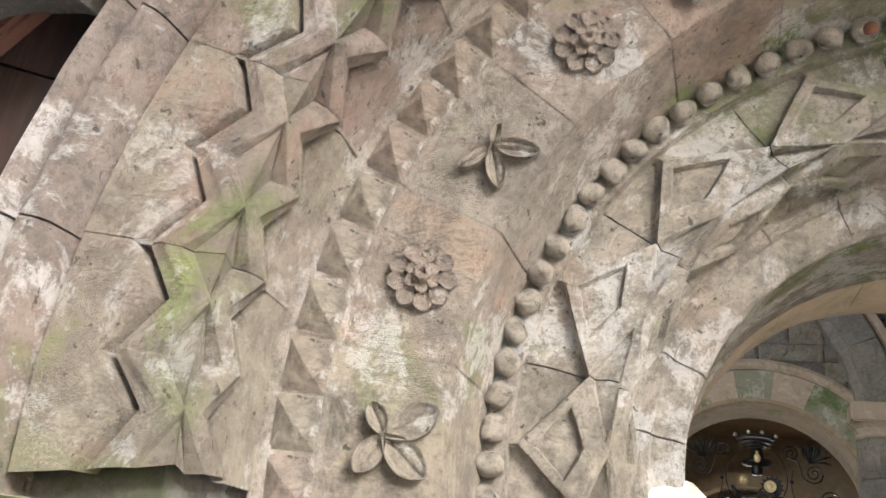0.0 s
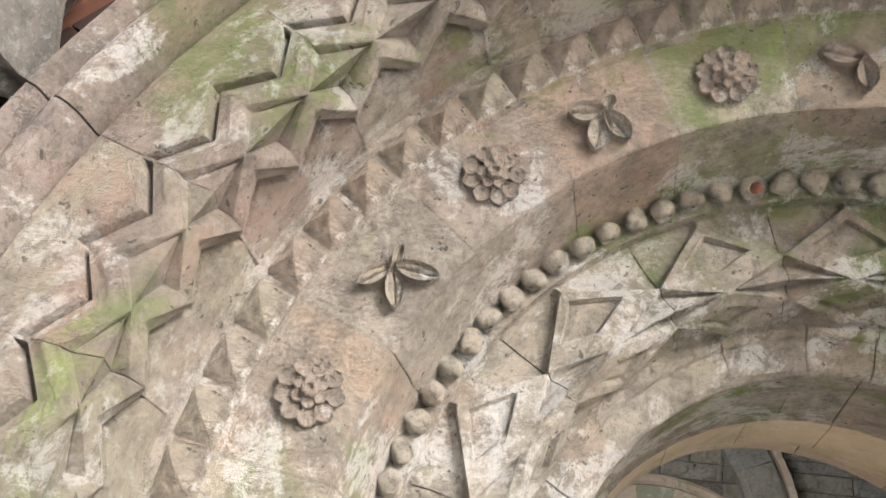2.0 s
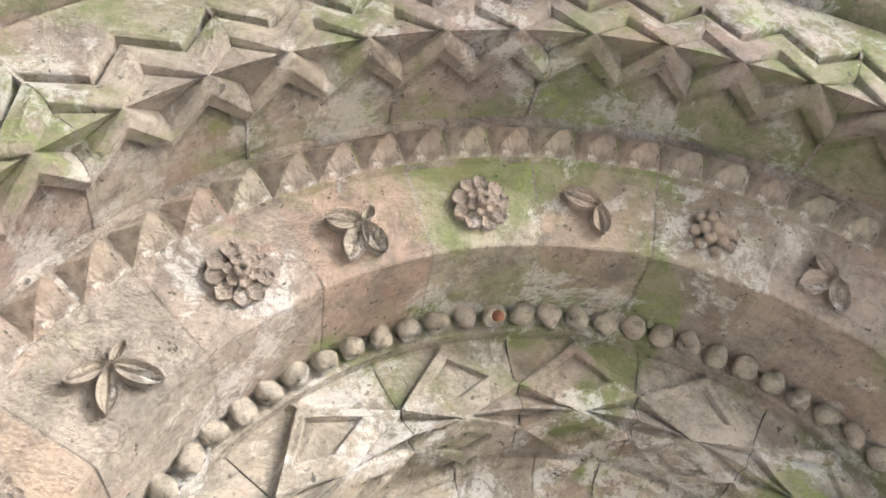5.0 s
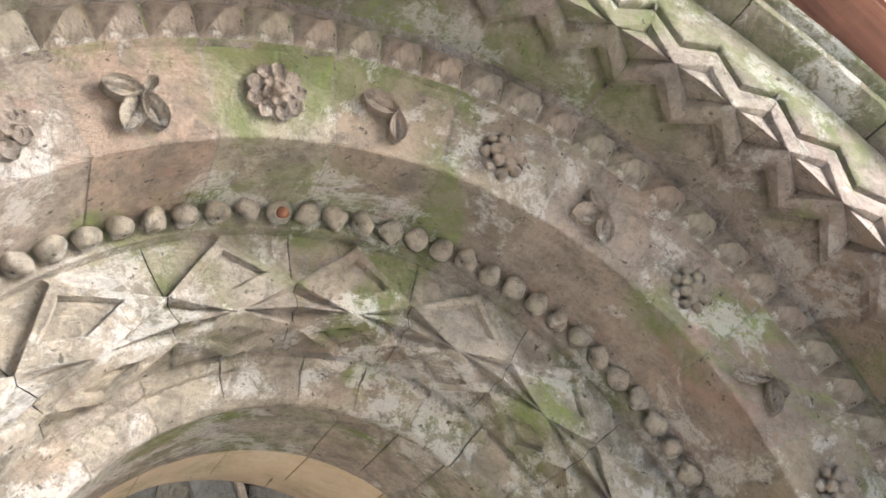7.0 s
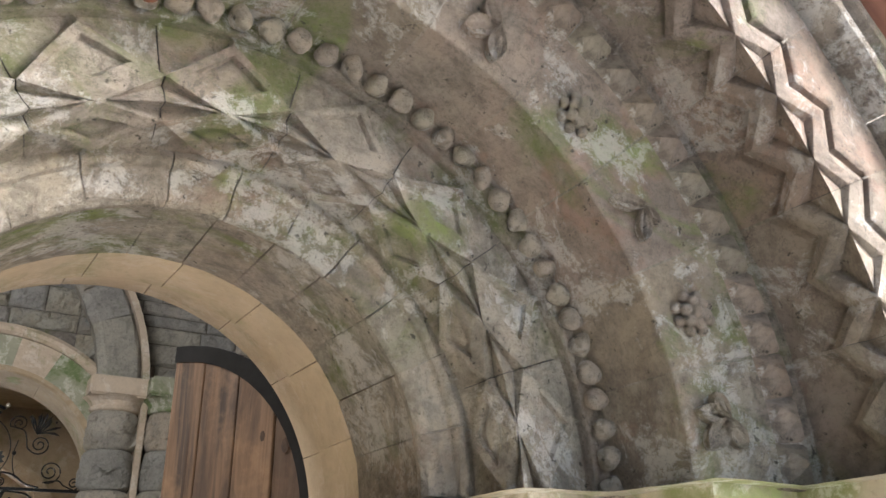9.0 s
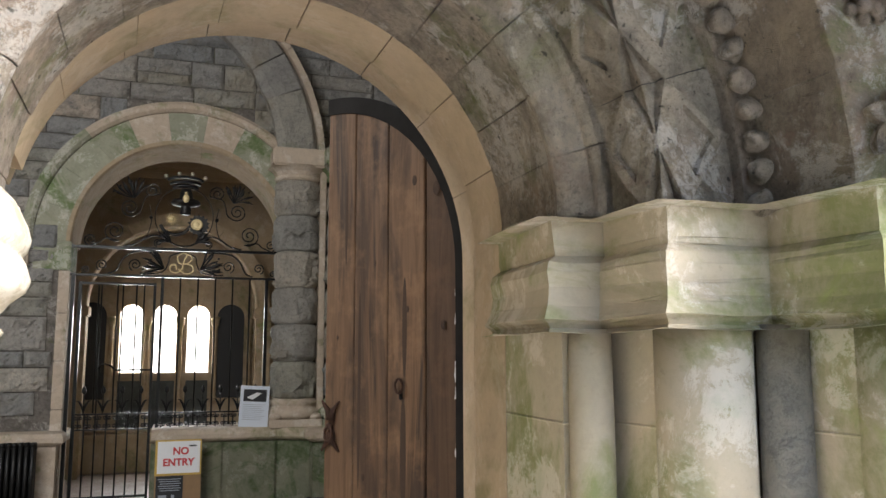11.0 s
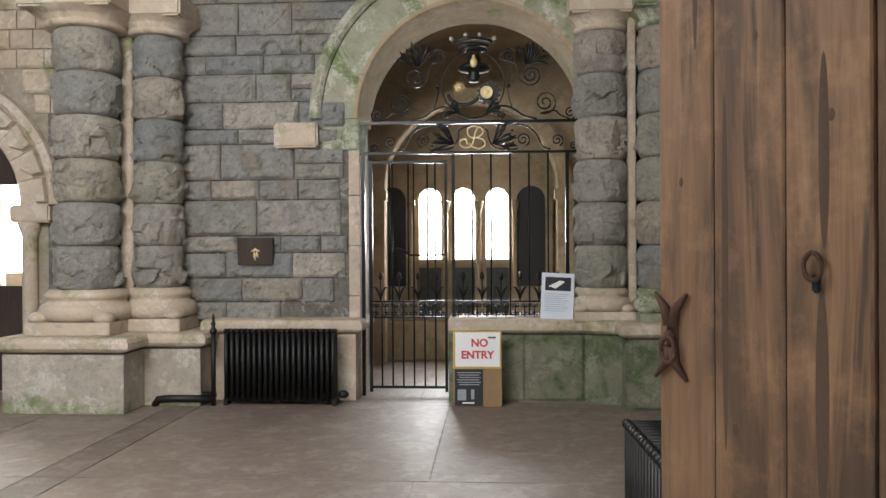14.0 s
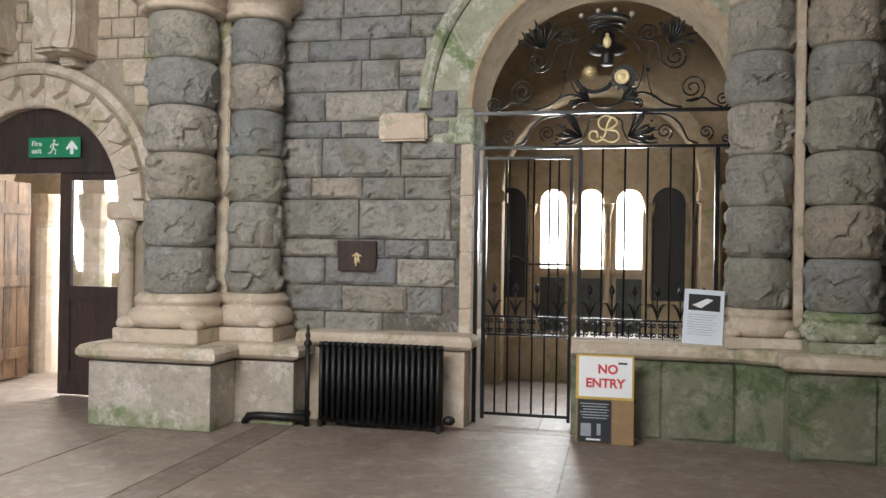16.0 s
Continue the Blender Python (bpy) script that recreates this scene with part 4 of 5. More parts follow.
for c in (-0.93, 0.94):
    n_bm = wall_with_arch(bmesh.new(), c - 0.26, c + 0.26, 0.9, 2.6, 12.36, 12.4, c, 2.1, 0.19, 0.95, 18)
    part("blind_arch", n_bm, CHAPEL, chap)
    part("niche", boxed((c - 0.2, 12.392, 0.93), (c + 0.2, 12.398, 2.3)), NAVY, chap, "dark slate blind light")
for x in (-1.19, -0.67, -0.2, 0.24, 0.72, 1.2):
    part("colonnette", lathe(bmesh.new(), [(0.045, 0.9), (0.06, 0.93), (0.035, 0.98), (0.035, 1.95), (0.05, 1.98), (0.065, 2.06), (0.065, 2.1)], (x, 12.34), 12), CHAPEL, chap, "", True)
for x in (-0.415, 0.035, 0.49):
    part("slate_panel", boxed((x - 0.15, 12.385, 0.55), (x + 0.15, 12.398, 1.2), 0.004), SLATE, chap, "dark green-grey slate panel")
part("bench", boxed((-1.25, 12.0, 0), (1.6, 12.38, 0.5), 0.02), CHAPEL, chap)
inner_arch = thing("arch_chapel_inner", "tan stone inner arch of the chapel", "arch", "structure")
for i in range(9):
    part("voussoir", wedge2([(1.08, 11.9), (1.08, 11.62), (1.1, 11.6), (1.26, 11.6), (1.26, 11.9)], 20 * i, 20 * (i + 1), 0.002, 4, (0.15, 2.2)), CHAPEL, inner_arch)
for side in (-1, 1):
    x = 0.15 + side * 1.18
    part("pier", boxed((x - 0.1, 11.6, 0), (x + 0.1, 11.9, 2.06), 0.01), CHAPEL, inner_arch)
    part("pier_cap", boxed((x - 0.13, 11.56, 2.06), (x + 0.13, 11.92, 2.2), 0.015), CHAPEL, inner_arch)

# ---- iron gate ----
GY = 9.537
gate = thing("iron_gate", "black wrought-iron screen and gate with gilded crest and monogram", "gate", "", Matrix.Translation((0, GY, 0)))


def rod(pts, r, parent=gate, name="bar", mat=IRON, label="", seg=6):
    return part(name, tube(bmesh.new(), [(x, dy, z) for x, dy, z in pts], r, seg), mat, parent, label, True)


def flat(x0, x1, z0, z1, t=0.016, parent=gate, name="rail"):
    return part(name, boxed((x0, -t, z0), (x1, t, z1), 0.003), IRON, parent)


def spiral(cx, cz, r, turns, start, dirn=1, lead=None, n=26, rr=0.008, parent=gate, name="scroll"):
    pts = [] if lead is None else list(lead)
    for i in range(n + 1):
        u = i / n
        a = start + dirn * turns * math.tau * u
        q = r * (1 - u * 0.85)
        pts.append((cx + q * math.cos(a), 0, cz + q * math.sin(a)))
    return part(name, tube(bmesh.new(), pts, rr, 5), IRON, parent, "", True)


flat(-0.98, 1.31, 2.70, 2.73, 0.02)
flat(-0.99, 1.30, 2.40, 2.425, 0.02)
leaf = part("gate_leaf", boxed((-0.78, -0.015, 0.075), (-0.03, 0.015, 0.1)), IRON, gate, "narrow gate leaf, shut")
for x, z0, z1, w in ((-0.785, 0.04, 2.34, 0.017), (-0.035, 0.04, 2.34, 0.014)):
    part("stile", boxed((x - w, -w, z0), (x + w, w, z1), 0.003), IRON, leaf)
part("top_rail", boxed((-0.78, -0.012, 2.31), (-0.03, 0.012, 2.335)), IRON, leaf)
for x, z0, z1, w in ((-0.86, 0.0, 2.41, 0.018), (0.04, 0.78, 2.41, 0.016), (1.16, 0.78, 2.41, 0.018), (1.28, 0.78, 2.41, 0.016)):
    part("post", boxed((x - w, -w, z0), (x + w, w, z1), 0.003), IRON, gate)
for k in range(1, 7):
    x = -0.785 + 0.75 * k / 7
    rod([(x, 0, 0.09), (x, 0, 2.32 if k % 2 == 0 else 0.95)], 0.0085, leaf)
for k in range(1, 6):
    x = 0.04 + 1.12 * k / 6
    rod([(x, 0, 0.8), (x, 0, 2.4)], 0.009)
for x in (-0.6, -0.41, -0.22):
    rod([(x, 0, 0.95), (x, 0, 2.32)], 0.009, leaf)
for lo, hi, par in ((-0.785, -0.035, leaf), (0.04, 1.16, gate)):
    for z in (0.78, 0.94):
        part("frieze_rail", boxed((lo, -0.01, z - 0.008), (hi, 0.01, z + 0.008)), IRON, par)
    n = int(round((hi - lo) / 0.095))
    for k in range(n):
        x = lo + (hi - lo) * (k + 0.5) / n
        for sx in (-1, 1):
            spiral(x + sx * 0.02, 0.905, 0.022, 1.2, math.pi / 2 * (1 + sx), sx, None, 12, 0.0075, par)
            spiral(x + sx * 0.02, 0.815, 0.022, 1.2, math.pi / 2 * (1 + sx), -sx, None, 12, 0.0075, par)
        rod([(x, 0, 0.78), (x, 0, 0.94)], 0.007, par)
    n = int(round((hi - lo) / 0.19))
    for k in range(n):
        x = lo + (hi - lo) * (k + 0.5) / n
        tulip = rod([(x, 0, 0.94), (x, 0, 1.17)], 0.007, par, "stem")
        bm = lathe(bmesh.new(), [(0.004, 1.145), (0.02, 1.165), (0.025, 1.185), (0.019, 1.21), (0.004, 1.235)], (x, 0), 8)
        part("bud", bm, IRON, par, "iron flower bud", True)
        for sx in (-1, 1):
            bm = tube(bmesh.new(), [(x, 0, 0.955), (x + sx * 0.01, 0, 1.0), (x + sx * 0.026, -0.004, 1.045), (x + sx * 0.048, -0.01, 1.078), (x + sx * 0.075, -0.015, 1.082)], [0.006, 0.011, 0.013, 0.009, 0.002], 6)
            part("leaf", bm, IRON, par, "curled iron leaf", True)
rod([(-0.035, 0, 1.4), (-0.3, 0, 1.4), (-0.4, -0.01, 1.4), (-0.45, -0.02, 1.45), (-0.52, -0.02, 1.47), (-0.56, -0.02, 1.42), (-0.54, -0.02, 1.36), (-0.55, -0.02, 1.3)], 0.011, leaf, "latch", label="iron lever latch with a leaf tip")
# overthrow of scrolls
S = math.pi
c = 0.24


def smooth_line(pts, n=8):
    """A flowing line through points (x, z), as rod points."""
    q = [pts[0]] + list(pts) + [pts[-1]]
    out = []
    for i in range(1, len(q) - 2):
        for k in range(n + (i == len(q) - 3)):
            u = k / n
            out.append(tuple(0.5 * (2 * q[i][j] + (q[i + 1][j] - q[i - 1][j]) * u + (2 * q[i - 1][j] - 5 * q[i][j] + 4 * q[i + 1][j] - q[i + 2][j]) * u * u
                                    + (3 * q[i][j] - q[i - 1][j] - 3 * q[i + 1][j] + q[i + 2][j]) * u ** 3) for j in (0, 1)))
    return out


def flow(pts, r=0.008, dy=0.0, mat=IRON, name="scroll_bar", label="", parent=gate):
    return part(name, tube(bmesh.new(), [(c + x, dy, z) for x, z in smooth_line(pts)], r, 6), mat, parent, label, True)


def spray(x, z, way, spread, n, size, label):
    """Iron leaves with berries fanned out round one direction."""
    bm, q = bmesh.new(), random.Random(int(100 * (x + z)))
    for k in range(n):
        a = way + spread * (k / (n - 1) - 0.5) + q.uniform(-0.08, 0.08)
        l = size * q.uniform(0.75, 1.1)
        bend = q.uniform(-0.25, 0.25)
        tube(bm, [(x, 0, z), (x + 0.4 * l * math.cos(a), -0.012, z + 0.4 * l * math.sin(a)), (x + 0.75 * l * math.cos(a + bend * 0.5), -0.025, z + 0.75 * l * math.sin(a + bend * 0.5)),
                  (x + l * math.cos(a + bend), -0.03, z + l * math.sin(a + bend))], [0.005, 0.008, 0.015, 0.003], 6)
        if k % 2:
            ball(bm, (x + 0.9 * l * math.cos(a + 0.22), -0.025, z + 0.9 * l * math.sin(a + 0.22)), 0.013, 8)
    return part("leaf_spray", bm, IRON, gate, label, True)


# rail that rises and dips under the crest
flow([(-0.62, 2.735), (-0.5, 2.765), (-0.38, 2.84), (-0.29, 2.865), (-0.2, 2.84), (-0.1, 2.775), (0, 2.755), (0.1, 2.775), (0.2, 2.845), (0.29, 2.87), (0.39, 2.845), (0.5, 2.77), (0.63, 2.737)], 0.011)
part("ring_bar", tube(bmesh.new(), [(c + 0.31 * math.cos(q * S / 24), 0.012, 3.09 + 0.335 * math.sin(q * S / 24)) for q in range(-14, 39)], 0.006, 5), IRON, gate, "", True)
for sx in (-1, 1):
    for cx, cz, r, t, st, d in ((0.27, 2.785, 0.042, 1.7, -1.4, 1), (0.955, 2.795, 0.064, 1.7, -1.3, 1), (0.71, 2.9, 0.116, 2.0, -1.9, 1), (0.57, 3.165, 0.1, 1.9, -2.2, 1), (0.35, 3.365, 0.088, 1.8, 3.6, -1)):
        spiral(c + sx * cx, cz, r, t, st if sx > 0 else S - st, d * sx, None, 34, 0.008)
    flow([(sx * 0.66, 2.79), (sx * 0.8, 2.815), (sx * 0.86, 2.77), (sx * 0.955, 2.732)])
    flow([(sx * 0.51, 3.085), (sx * 0.46, 3.13), (sx * 0.44, 3.22), (sx * 0.4, 3.3), (sx * 0.27, 3.33)])
    flow([(sx * 0.4, 2.82), (sx * 0.36, 2.93), (sx * 0.345, 3.06), (sx * 0.37, 3.2)], 0.006)
    part("knop", ball(bmesh.new(), (c + sx * 0.35, -0.005, 3.065), 0.022, 10), IRON, gate, "", True)
    spray(c + sx * 0.53, 3.27, S / 2 - sx * 0.35, 1.9, 9, 0.24, "spray of iron leaves and berries")
    spray(c + sx * 0.13, 2.8, S / 2 - sx * 0.95, 1.2, 7, 0.16, "spray of iron leaves")
    # lower tier
    flow([(sx * 0.76, 2.435), (sx * 0.68, 2.47), (sx * 0.62, 2.59), (sx * 0.52, 2.67), (sx * 0.36, 2.69), (sx * 0.22, 2.685)], 0.01)
    flow([(sx * 0.44, 2.445), (sx * 0.32, 2.44), (sx * 0.2, 2.47), (sx * 0.15, 2.56), (sx * 0.13, 2.64), (0.0, 2.69)], 0.008)
    for cx, cz, r in ((0.985, 2.468, 0.042), (0.825, 2.525, 0.062), (0.49, 2.535, 0.07)):
        spiral(c + sx * cx, cz, r, 1.7, -1.2 if sx > 0 else S + 1.2, sx)
    spray(c + sx * 0.19, 2.5, S / 2 - sx * 1.15, 1.5, 11, 0.25, "spray of iron leaves and berries")
flow([(0.065, 2.655), (0.0, 2.675), (-0.055, 2.63), (-0.03, 2.565), (0.045, 2.56), (0.1, 2.61), (0.06, 2.66), (0.02, 2.6), (-0.005, 2.5), (-0.06, 2.455), (-0.125, 2.48), (-0.12, 2.535), (-0.07, 2.54), (-0.06, 2.49)],
     0.0095, -0.03, GOLD, "monogram", "gilded flowing monogram scroll")
flow([(0.03, 2.555), (0.1, 2.535), (0.115, 2.48), (0.06, 2.445), (0.0, 2.465), (-0.04, 2.5)], 0.009, -0.034, GOLD, "monogram_tail")
band = [(0.24 + 0.19 * math.sin(radians(q)), -0.05 * math.cos(radians(q)), 3.5 + 0.03 * math.cos(radians(q * 1.2))) for q in range(-80, 81, 10)]
crown = part("crown", tube(bmesh.new(), band, 0.016, 8), IRON, gate, "iron coronet with pearls", True)
for w, z in ((0.16, 3.45), (0.13, 3.41)):
    part("crown_band", tube(bmesh.new(), [(0.24 + w * math.sin(radians(q)), -0.045 * math.cos(radians(q)), z + 0.025 * math.cos(radians(q))) for q in range(-80, 81, 10)], 0.017, 8), IRON, crown, "", True)
for k in range(4):
    part("pearl", ball(bmesh.new(), (0.03 + 0.14 * k, -0.02, 3.535 + (0.035 if k in (1, 2) else 0)), 0.024), plain("silvered_ball", (0.5, 0.47, 0.42), 0.3, 0.6) if k == 0 else bpy.data.materials["silvered_ball"], crown, "", True)
part("helm", lathe(bmesh.new(), [(0.05, 3.12), (0.062, 3.14), (0.052, 3.155), (0.064, 3.17), (0.054, 3.185), (0.062, 3.2), (0.05, 3.215), (0.15, 3.23), (0.165, 3.25), (0.14, 3.285), (0.075, 3.3), (0.07, 3.36), (0.05, 3.41)], (0.25, 0.05), 20), BLACK, gate, "dark iron cap and ribbed neck of the crest", True)
part("pine_badge", ball(ball(bmesh.new(), (0.25, -0.125, 3.275), 0.042, 12, (0.85, 0.5, 1.2)), (0.25, -0.125, 3.335), 0.017), GOLD, gate, "small gilded badge", True)
flow([(-0.25, 2.99), (-0.2, 2.92), (-0.1, 2.885), (0.0, 2.91), (0.05, 2.96)], 0.02, 0.01, BLACK, "crescent", "dark iron crescent")
bm = bmesh.new()
rim = [((0.125 if k % 2 else 0.095) * math.cos(math.tau * k / 28), (0.125 if k % 2 else 0.095) * math.sin(math.tau * k / 28)) for k in range(28)]
top, low = ([bm.verts.new((x, y, z)) for x, y in rim] for z in (0.0, -0.012))
bm.faces.new(top)
bm.faces.new(low[::-1])
for k in range(28):
    bm.faces.new((top[k], low[k], low[(k + 1) % 28], top[(k + 1) % 28]))
part("badge_backing", bm, BLACK, gate, "dark toothed iron plate", False, Matrix.Translation((0.395, -0.005, 3.0)) @ pose(0, 0, 0, 90, 0, 0))
bm = lathe(bmesh.new(), [(0.001, 0.03), (0.02, 0.025), (0.03, 0.01), (0.03, 0.0)], (0, 0), 12)
for k in range(16):
    a = math.tau * k / 16
    tube(bm, [(0.025 * math.cos(a), 0.025 * math.sin(a), 0.008), (0.07 * math.cos(a), 0.07 * math.sin(a), 0.008)], [0.007, 0.001], 4)
part("sun_badge", bm, GOLD, gate, "gilded sun badge", False, Matrix.Translation((0.105, -0.03, 3.05)) @ pose(0, 0, 0, 90, 0, 0))
bm = lathe(bmesh.new(), [(0.001, 0.012), (0.02, 0.014), (0.025, 0.008), (0.045, 0.008), (0.05, 0.014), (0.062, 0.012), (0.065, 0.0)], (0, 0), 24)
part("disc_badge", bm, GOLD, gate, "gilded round disc badge", True, Matrix.Translation((0.375, -0.03, 3.0)) @ pose(0, 0, 0, 90, 0, 0))

# ---- wooden door leaf, open into the hall ----
hx, hy = 1.256, 2.815
door = thing("door_leaf", "open plank door leaf of worn brown wood with rounded head", "door", "", Matrix.Translation((hx, hy, 0)) @ Matrix.Rotation(math.atan2(0.805, -0.592), 4, "Z"))
DW, DZ = 0.725, 1.868
pl = [0.03, 0.233, 0.407, 0.575, DW]


def head(u):
    v = min(0.705, max(0.0, DW - u))
    return DZ + math.sqrt(max(0.0, 0.708 ** 2 - v * v))


def plank(u0, u1, t0, t1, z0=0.02, cut=0.0):
    bm = bmesh.new()
    n = 6
    us = [u0 + (u1 - u0) * k / n for k in range(n + 1)]
    rows = []
    for t in (t0, t1):
        rows.append([bm.verts.new((u, t, z0)) for u in us])
        rows.append([bm.verts.new((u, t, head(u) - cut)) for u in us])
    a, b, c, d = rows
    for k in range(n):
        bm.faces.new((a[k], a[k + 1], b[k + 1], b[k]))
        bm.faces.new((c[k], d[k], d[k + 1], c[k + 1]))
        bm.faces.new((b[k], b[k + 1], d[k + 1], d[k]))
        bm.faces.new((a[k], c[k], c[k + 1], a[k + 1]))
    bm.faces.new((a[0], b[0], d[0], c[0]))
    bm.faces.new((a[n], c[n], d[n], b[n]))
    bmesh.ops.bevel(bm, geom=[e for e in bm.edges if abs(e.verts[0].co.x - e.verts[1].co.x) < 1e-6 and abs(e.verts[0].co.z - e.verts[1].co.z) > 0.5], offset=0.004, segments=1, affect="EDGES")
    return bm


for k, (u0, u1) in enumerate(zip(pl, pl[1:])):
    part("plank", plank(u0 + 0.0015, u1 - 0.0015, -0.03, 0.03 if k else 0.022), DOORWOOD if k else SHADEDWOOD, door)
# black band drawn where the hinge gap lies in shade
bm = bmesh.new()
pts = [(0.0, 0.02)] + [(DW - 0.725 * math.cos(radians(a)), DZ + 0.725 * math.sin(radians(a))) for a in range(0, 91, 6)]
inn = [(0.092, 0.02)] + [(DW - 0.633 * math.cos(radians(a)), DZ + 0.66 * math.sin(radians(a))) for a in range(0, 91, 6)]
for (a, b), (c, d) in zip(zip(pts, pts[1:]), zip(inn, inn[1:])):
    q = [a, b, d, c]
    for t in (-0.036, 0.036):
        bm.faces.new([bm.verts.new((u, t, zz)) for u, zz in q])
    bm.faces.new([bm.verts.new(v) for v in ((a[0], -0.036, a[1]), (b[0], -0.036, b[1]), (b[0], 0.036, b[1]), (a[0], 0.036, a[1]))])
    bm.faces.new([bm.verts.new(v) for v in ((c[0], -0.036, c[1]), (d[0], -0.036, d[1]), (d[0], 0.036, d[1]), (c[0], 0.036, c[1]))])
part("edge_band", bm, BAND, door, "black rounded band standing in for the shaded gap at the edge")
# the face towards the porch is on +y of the leaf
fr = 0.032
strap = part("ring_plate", roughen(boxed((0.67, 0.03, 1.235), (0.7, 0.036, 1.325), 0.004), 0.003, 30), RUST, door, "rusted forked iron ring plate")
for sx in (-1, 1):
    for sz in (-1, 1):
        bm = tube(bmesh.new(), [(0.685 + sx * 0.004, fr + 0.003, 1.28 + sz * 0.025), (0.685 + sx * 0.014, fr + 0.006, 1.28 + sz * 0.06), (0.685 + sx * 0.045, fr + 0.005, 1.28 + sz * 0.095)], [0.015, 0.011, 0.004], 6)
        part("fork", bm, RUST, strap, "", True)
bm = tube(bmesh.new(), [(0.685 + 0.02 * math.sin(k * math.tau / 16), fr + 0.016, 1.25 + 0.028 * math.cos(k * math.tau / 16)) for k in range(17)], 0.006, 6)
part("ring", bm, RUST, strap, "rusted iron ring", True)
part("ring_boss", ball(bmesh.new(), (0.685, fr + 0.01, 1.28), 0.014, 8), RUST, strap, "", True)
bm = tube(bmesh.new(), [(0.34 + 0.018 * math.sin(k * math.tau / 12), fr + 0.012, 1.44 + 0.026 * math.cos(k * math.tau / 12)) for k in range(13)], 0.005, 6)
part("pull_ring", bm, RUST, door, "small worn iron ring", True)
for u, zz, w in ((0.28, 2.2, 0.022), (0.31, 1.72, 0.014), (0.15, 1.66, 0.02), (0.47, 1.9, 0.012), (0.52, 1.1, 0.016), (0.3, 0.86, 0.018), (0.66, 1.62, 0.012), (0.18, 2.16, 0.03)):
    bm = lathe(bmesh.new(), [(0.001, 0.0012), (w * 0.4, 0.0014), (w * 0.7, 0.0)], (0, 0), 12)
    part("knot", bm, KNOT, door, "dark wood knot", False, Matrix.Translation((u, 0.0302, zz)) @ pose(0, 0, 0, -90, 0, 0) @ Matrix.Diagonal((0.7, 1.3, 1, 1)))
for u, z0, z1, w in ((0.325, 1.47, 1.84, 0.011), (0.33, 0.98, 1.405, 0.014), (0.545, 1.05, 1.8, 0.008), (0.62, 1.9, 2.25, 0.007)):
    bm = lathe(bmesh.new(), [(0.001, 0.0011), (0.5, 0.001), (1.0, 0.0)], (0, 0), 20)
    part("resin_streak", bm, KNOT, door, "long dark resin stain", False, Matrix.Translation((u, 0.0302, (z0 + z1) / 2)) @ pose(0, 0, 0, -90, 0, 0) @ Matrix.Diagonal((w, (z1 - z0) / 2, 1, 1)))
for z0, z1, w in ((1.66, 1.8, 0.003), (1.4, 1.53, 0.006), (1.2, 1.25, 0.004), (0.95, 1.06, 0.005), (0.7, 0.86, 0.006)):
    bm = boxed((0.098, 0.018, z0), (0.098 + w, 0.0245, z1))
    bmesh.ops.subdivide_edges(bm, edges=bm.edges, cuts=7, use_grid_fill=True)
    part("paint_fleck", roughen(bm, 0.006, 42, z0), WHITE, door, "flaking white paint")
part("keyhole_plate", boxed((0.332, 0.03, 1.39), (0.348, 0.035, 1.425), 0.004), IRON, door)

# ---- door with glazed panel and exit sign ----
EX, EZ, ER, EY = -5.32, 1.93, 0.94, 9.62
PALEMORTAR = sandstone("pale_mortar", (0.4, 0.34, 0.27), (0.34, 0.29, 0.235), 0.1, 0.2, 0.4, speck=0.3)
far = tagged(part("wall_northwest", wall_with_arch(bmesh.new(), -8.1, -4.1, 0, 6, YB + 0.01, YB + 0.3, EX, EZ, ER + 0.02, 0), PALEMORTAR), "pale stone wall round the exit doorway", "wall", "", "structure")
rs2 = random.Random(3)
z = 0.6
while z < 5:
    h = rs2.choice((0.14, 0.2, 0.26))
    x = -6.9
    while x < -3.9:
        w = rs2.uniform(0.14, 0.4)
        if math.hypot(min(max(EX, x), x + w) - EX, max(z, EZ) - EZ) > 1.39 and (z > EZ or x > EX + 1.3):
            part("block", rock(x, x + w, z, z + h, int(z * 100 + x * 10), YB, 0.022), PALE, far)
        x += w
    z += h
earch = thing("arch_exit", "pale sandstone exit arch carved with zigzag blocks", "arch", "structure")
for i in range(13):
    part("voussoir", wedge2([(ER, YB + 0.28), (ER, YB - 0.02), (ER + 0.02, YB - 0.04), (1.26, YB - 0.04), (1.26, YB + 0.1)], 180 * i / 13, 180 * (i + 1) / 13, 0.003, 3, (EX, EZ)), PALE, earch)
    part("hood_stone", wedge2([(1.265, YB), (1.265, YB - 0.07), (1.3, YB - 0.1), (1.37, YB - 0.08), (1.38, YB)], 180 * i / 13, 180 * (i + 1) / 13, 0.002, 3, (EX, EZ)), PALE, earch)
    bm = bmesh.new()
    a = 180 * (i + 0.5) / 13
    tri = [(1.255, -6.3), (1.255, 6.3), (1.14, 6.3), (1.03, 0), (1.14, -6.3)]
    lo = [bm.verts.new((EX + r * math.cos(radians(a + t)), YB - 0.04, EZ + r * math.sin(radians(a + t)))) for r, t in tri]
    hi = [bm.verts.new((EX + (r * 0.86 + 0.165) * math.cos(radians(a + t * 0.86)), YB - 0.1, EZ + (r * 0.86 + 0.165) * math.sin(radians(a + t * 0.86)))) for r, t in tri]
    for k in range(5):
        bm.faces.new((lo[k], lo[(k + 1) % 5], hi[(k + 1) % 5], hi[k]))
    bm.faces.new(hi)
    part("zigzag_block", bm, PALE, earch)
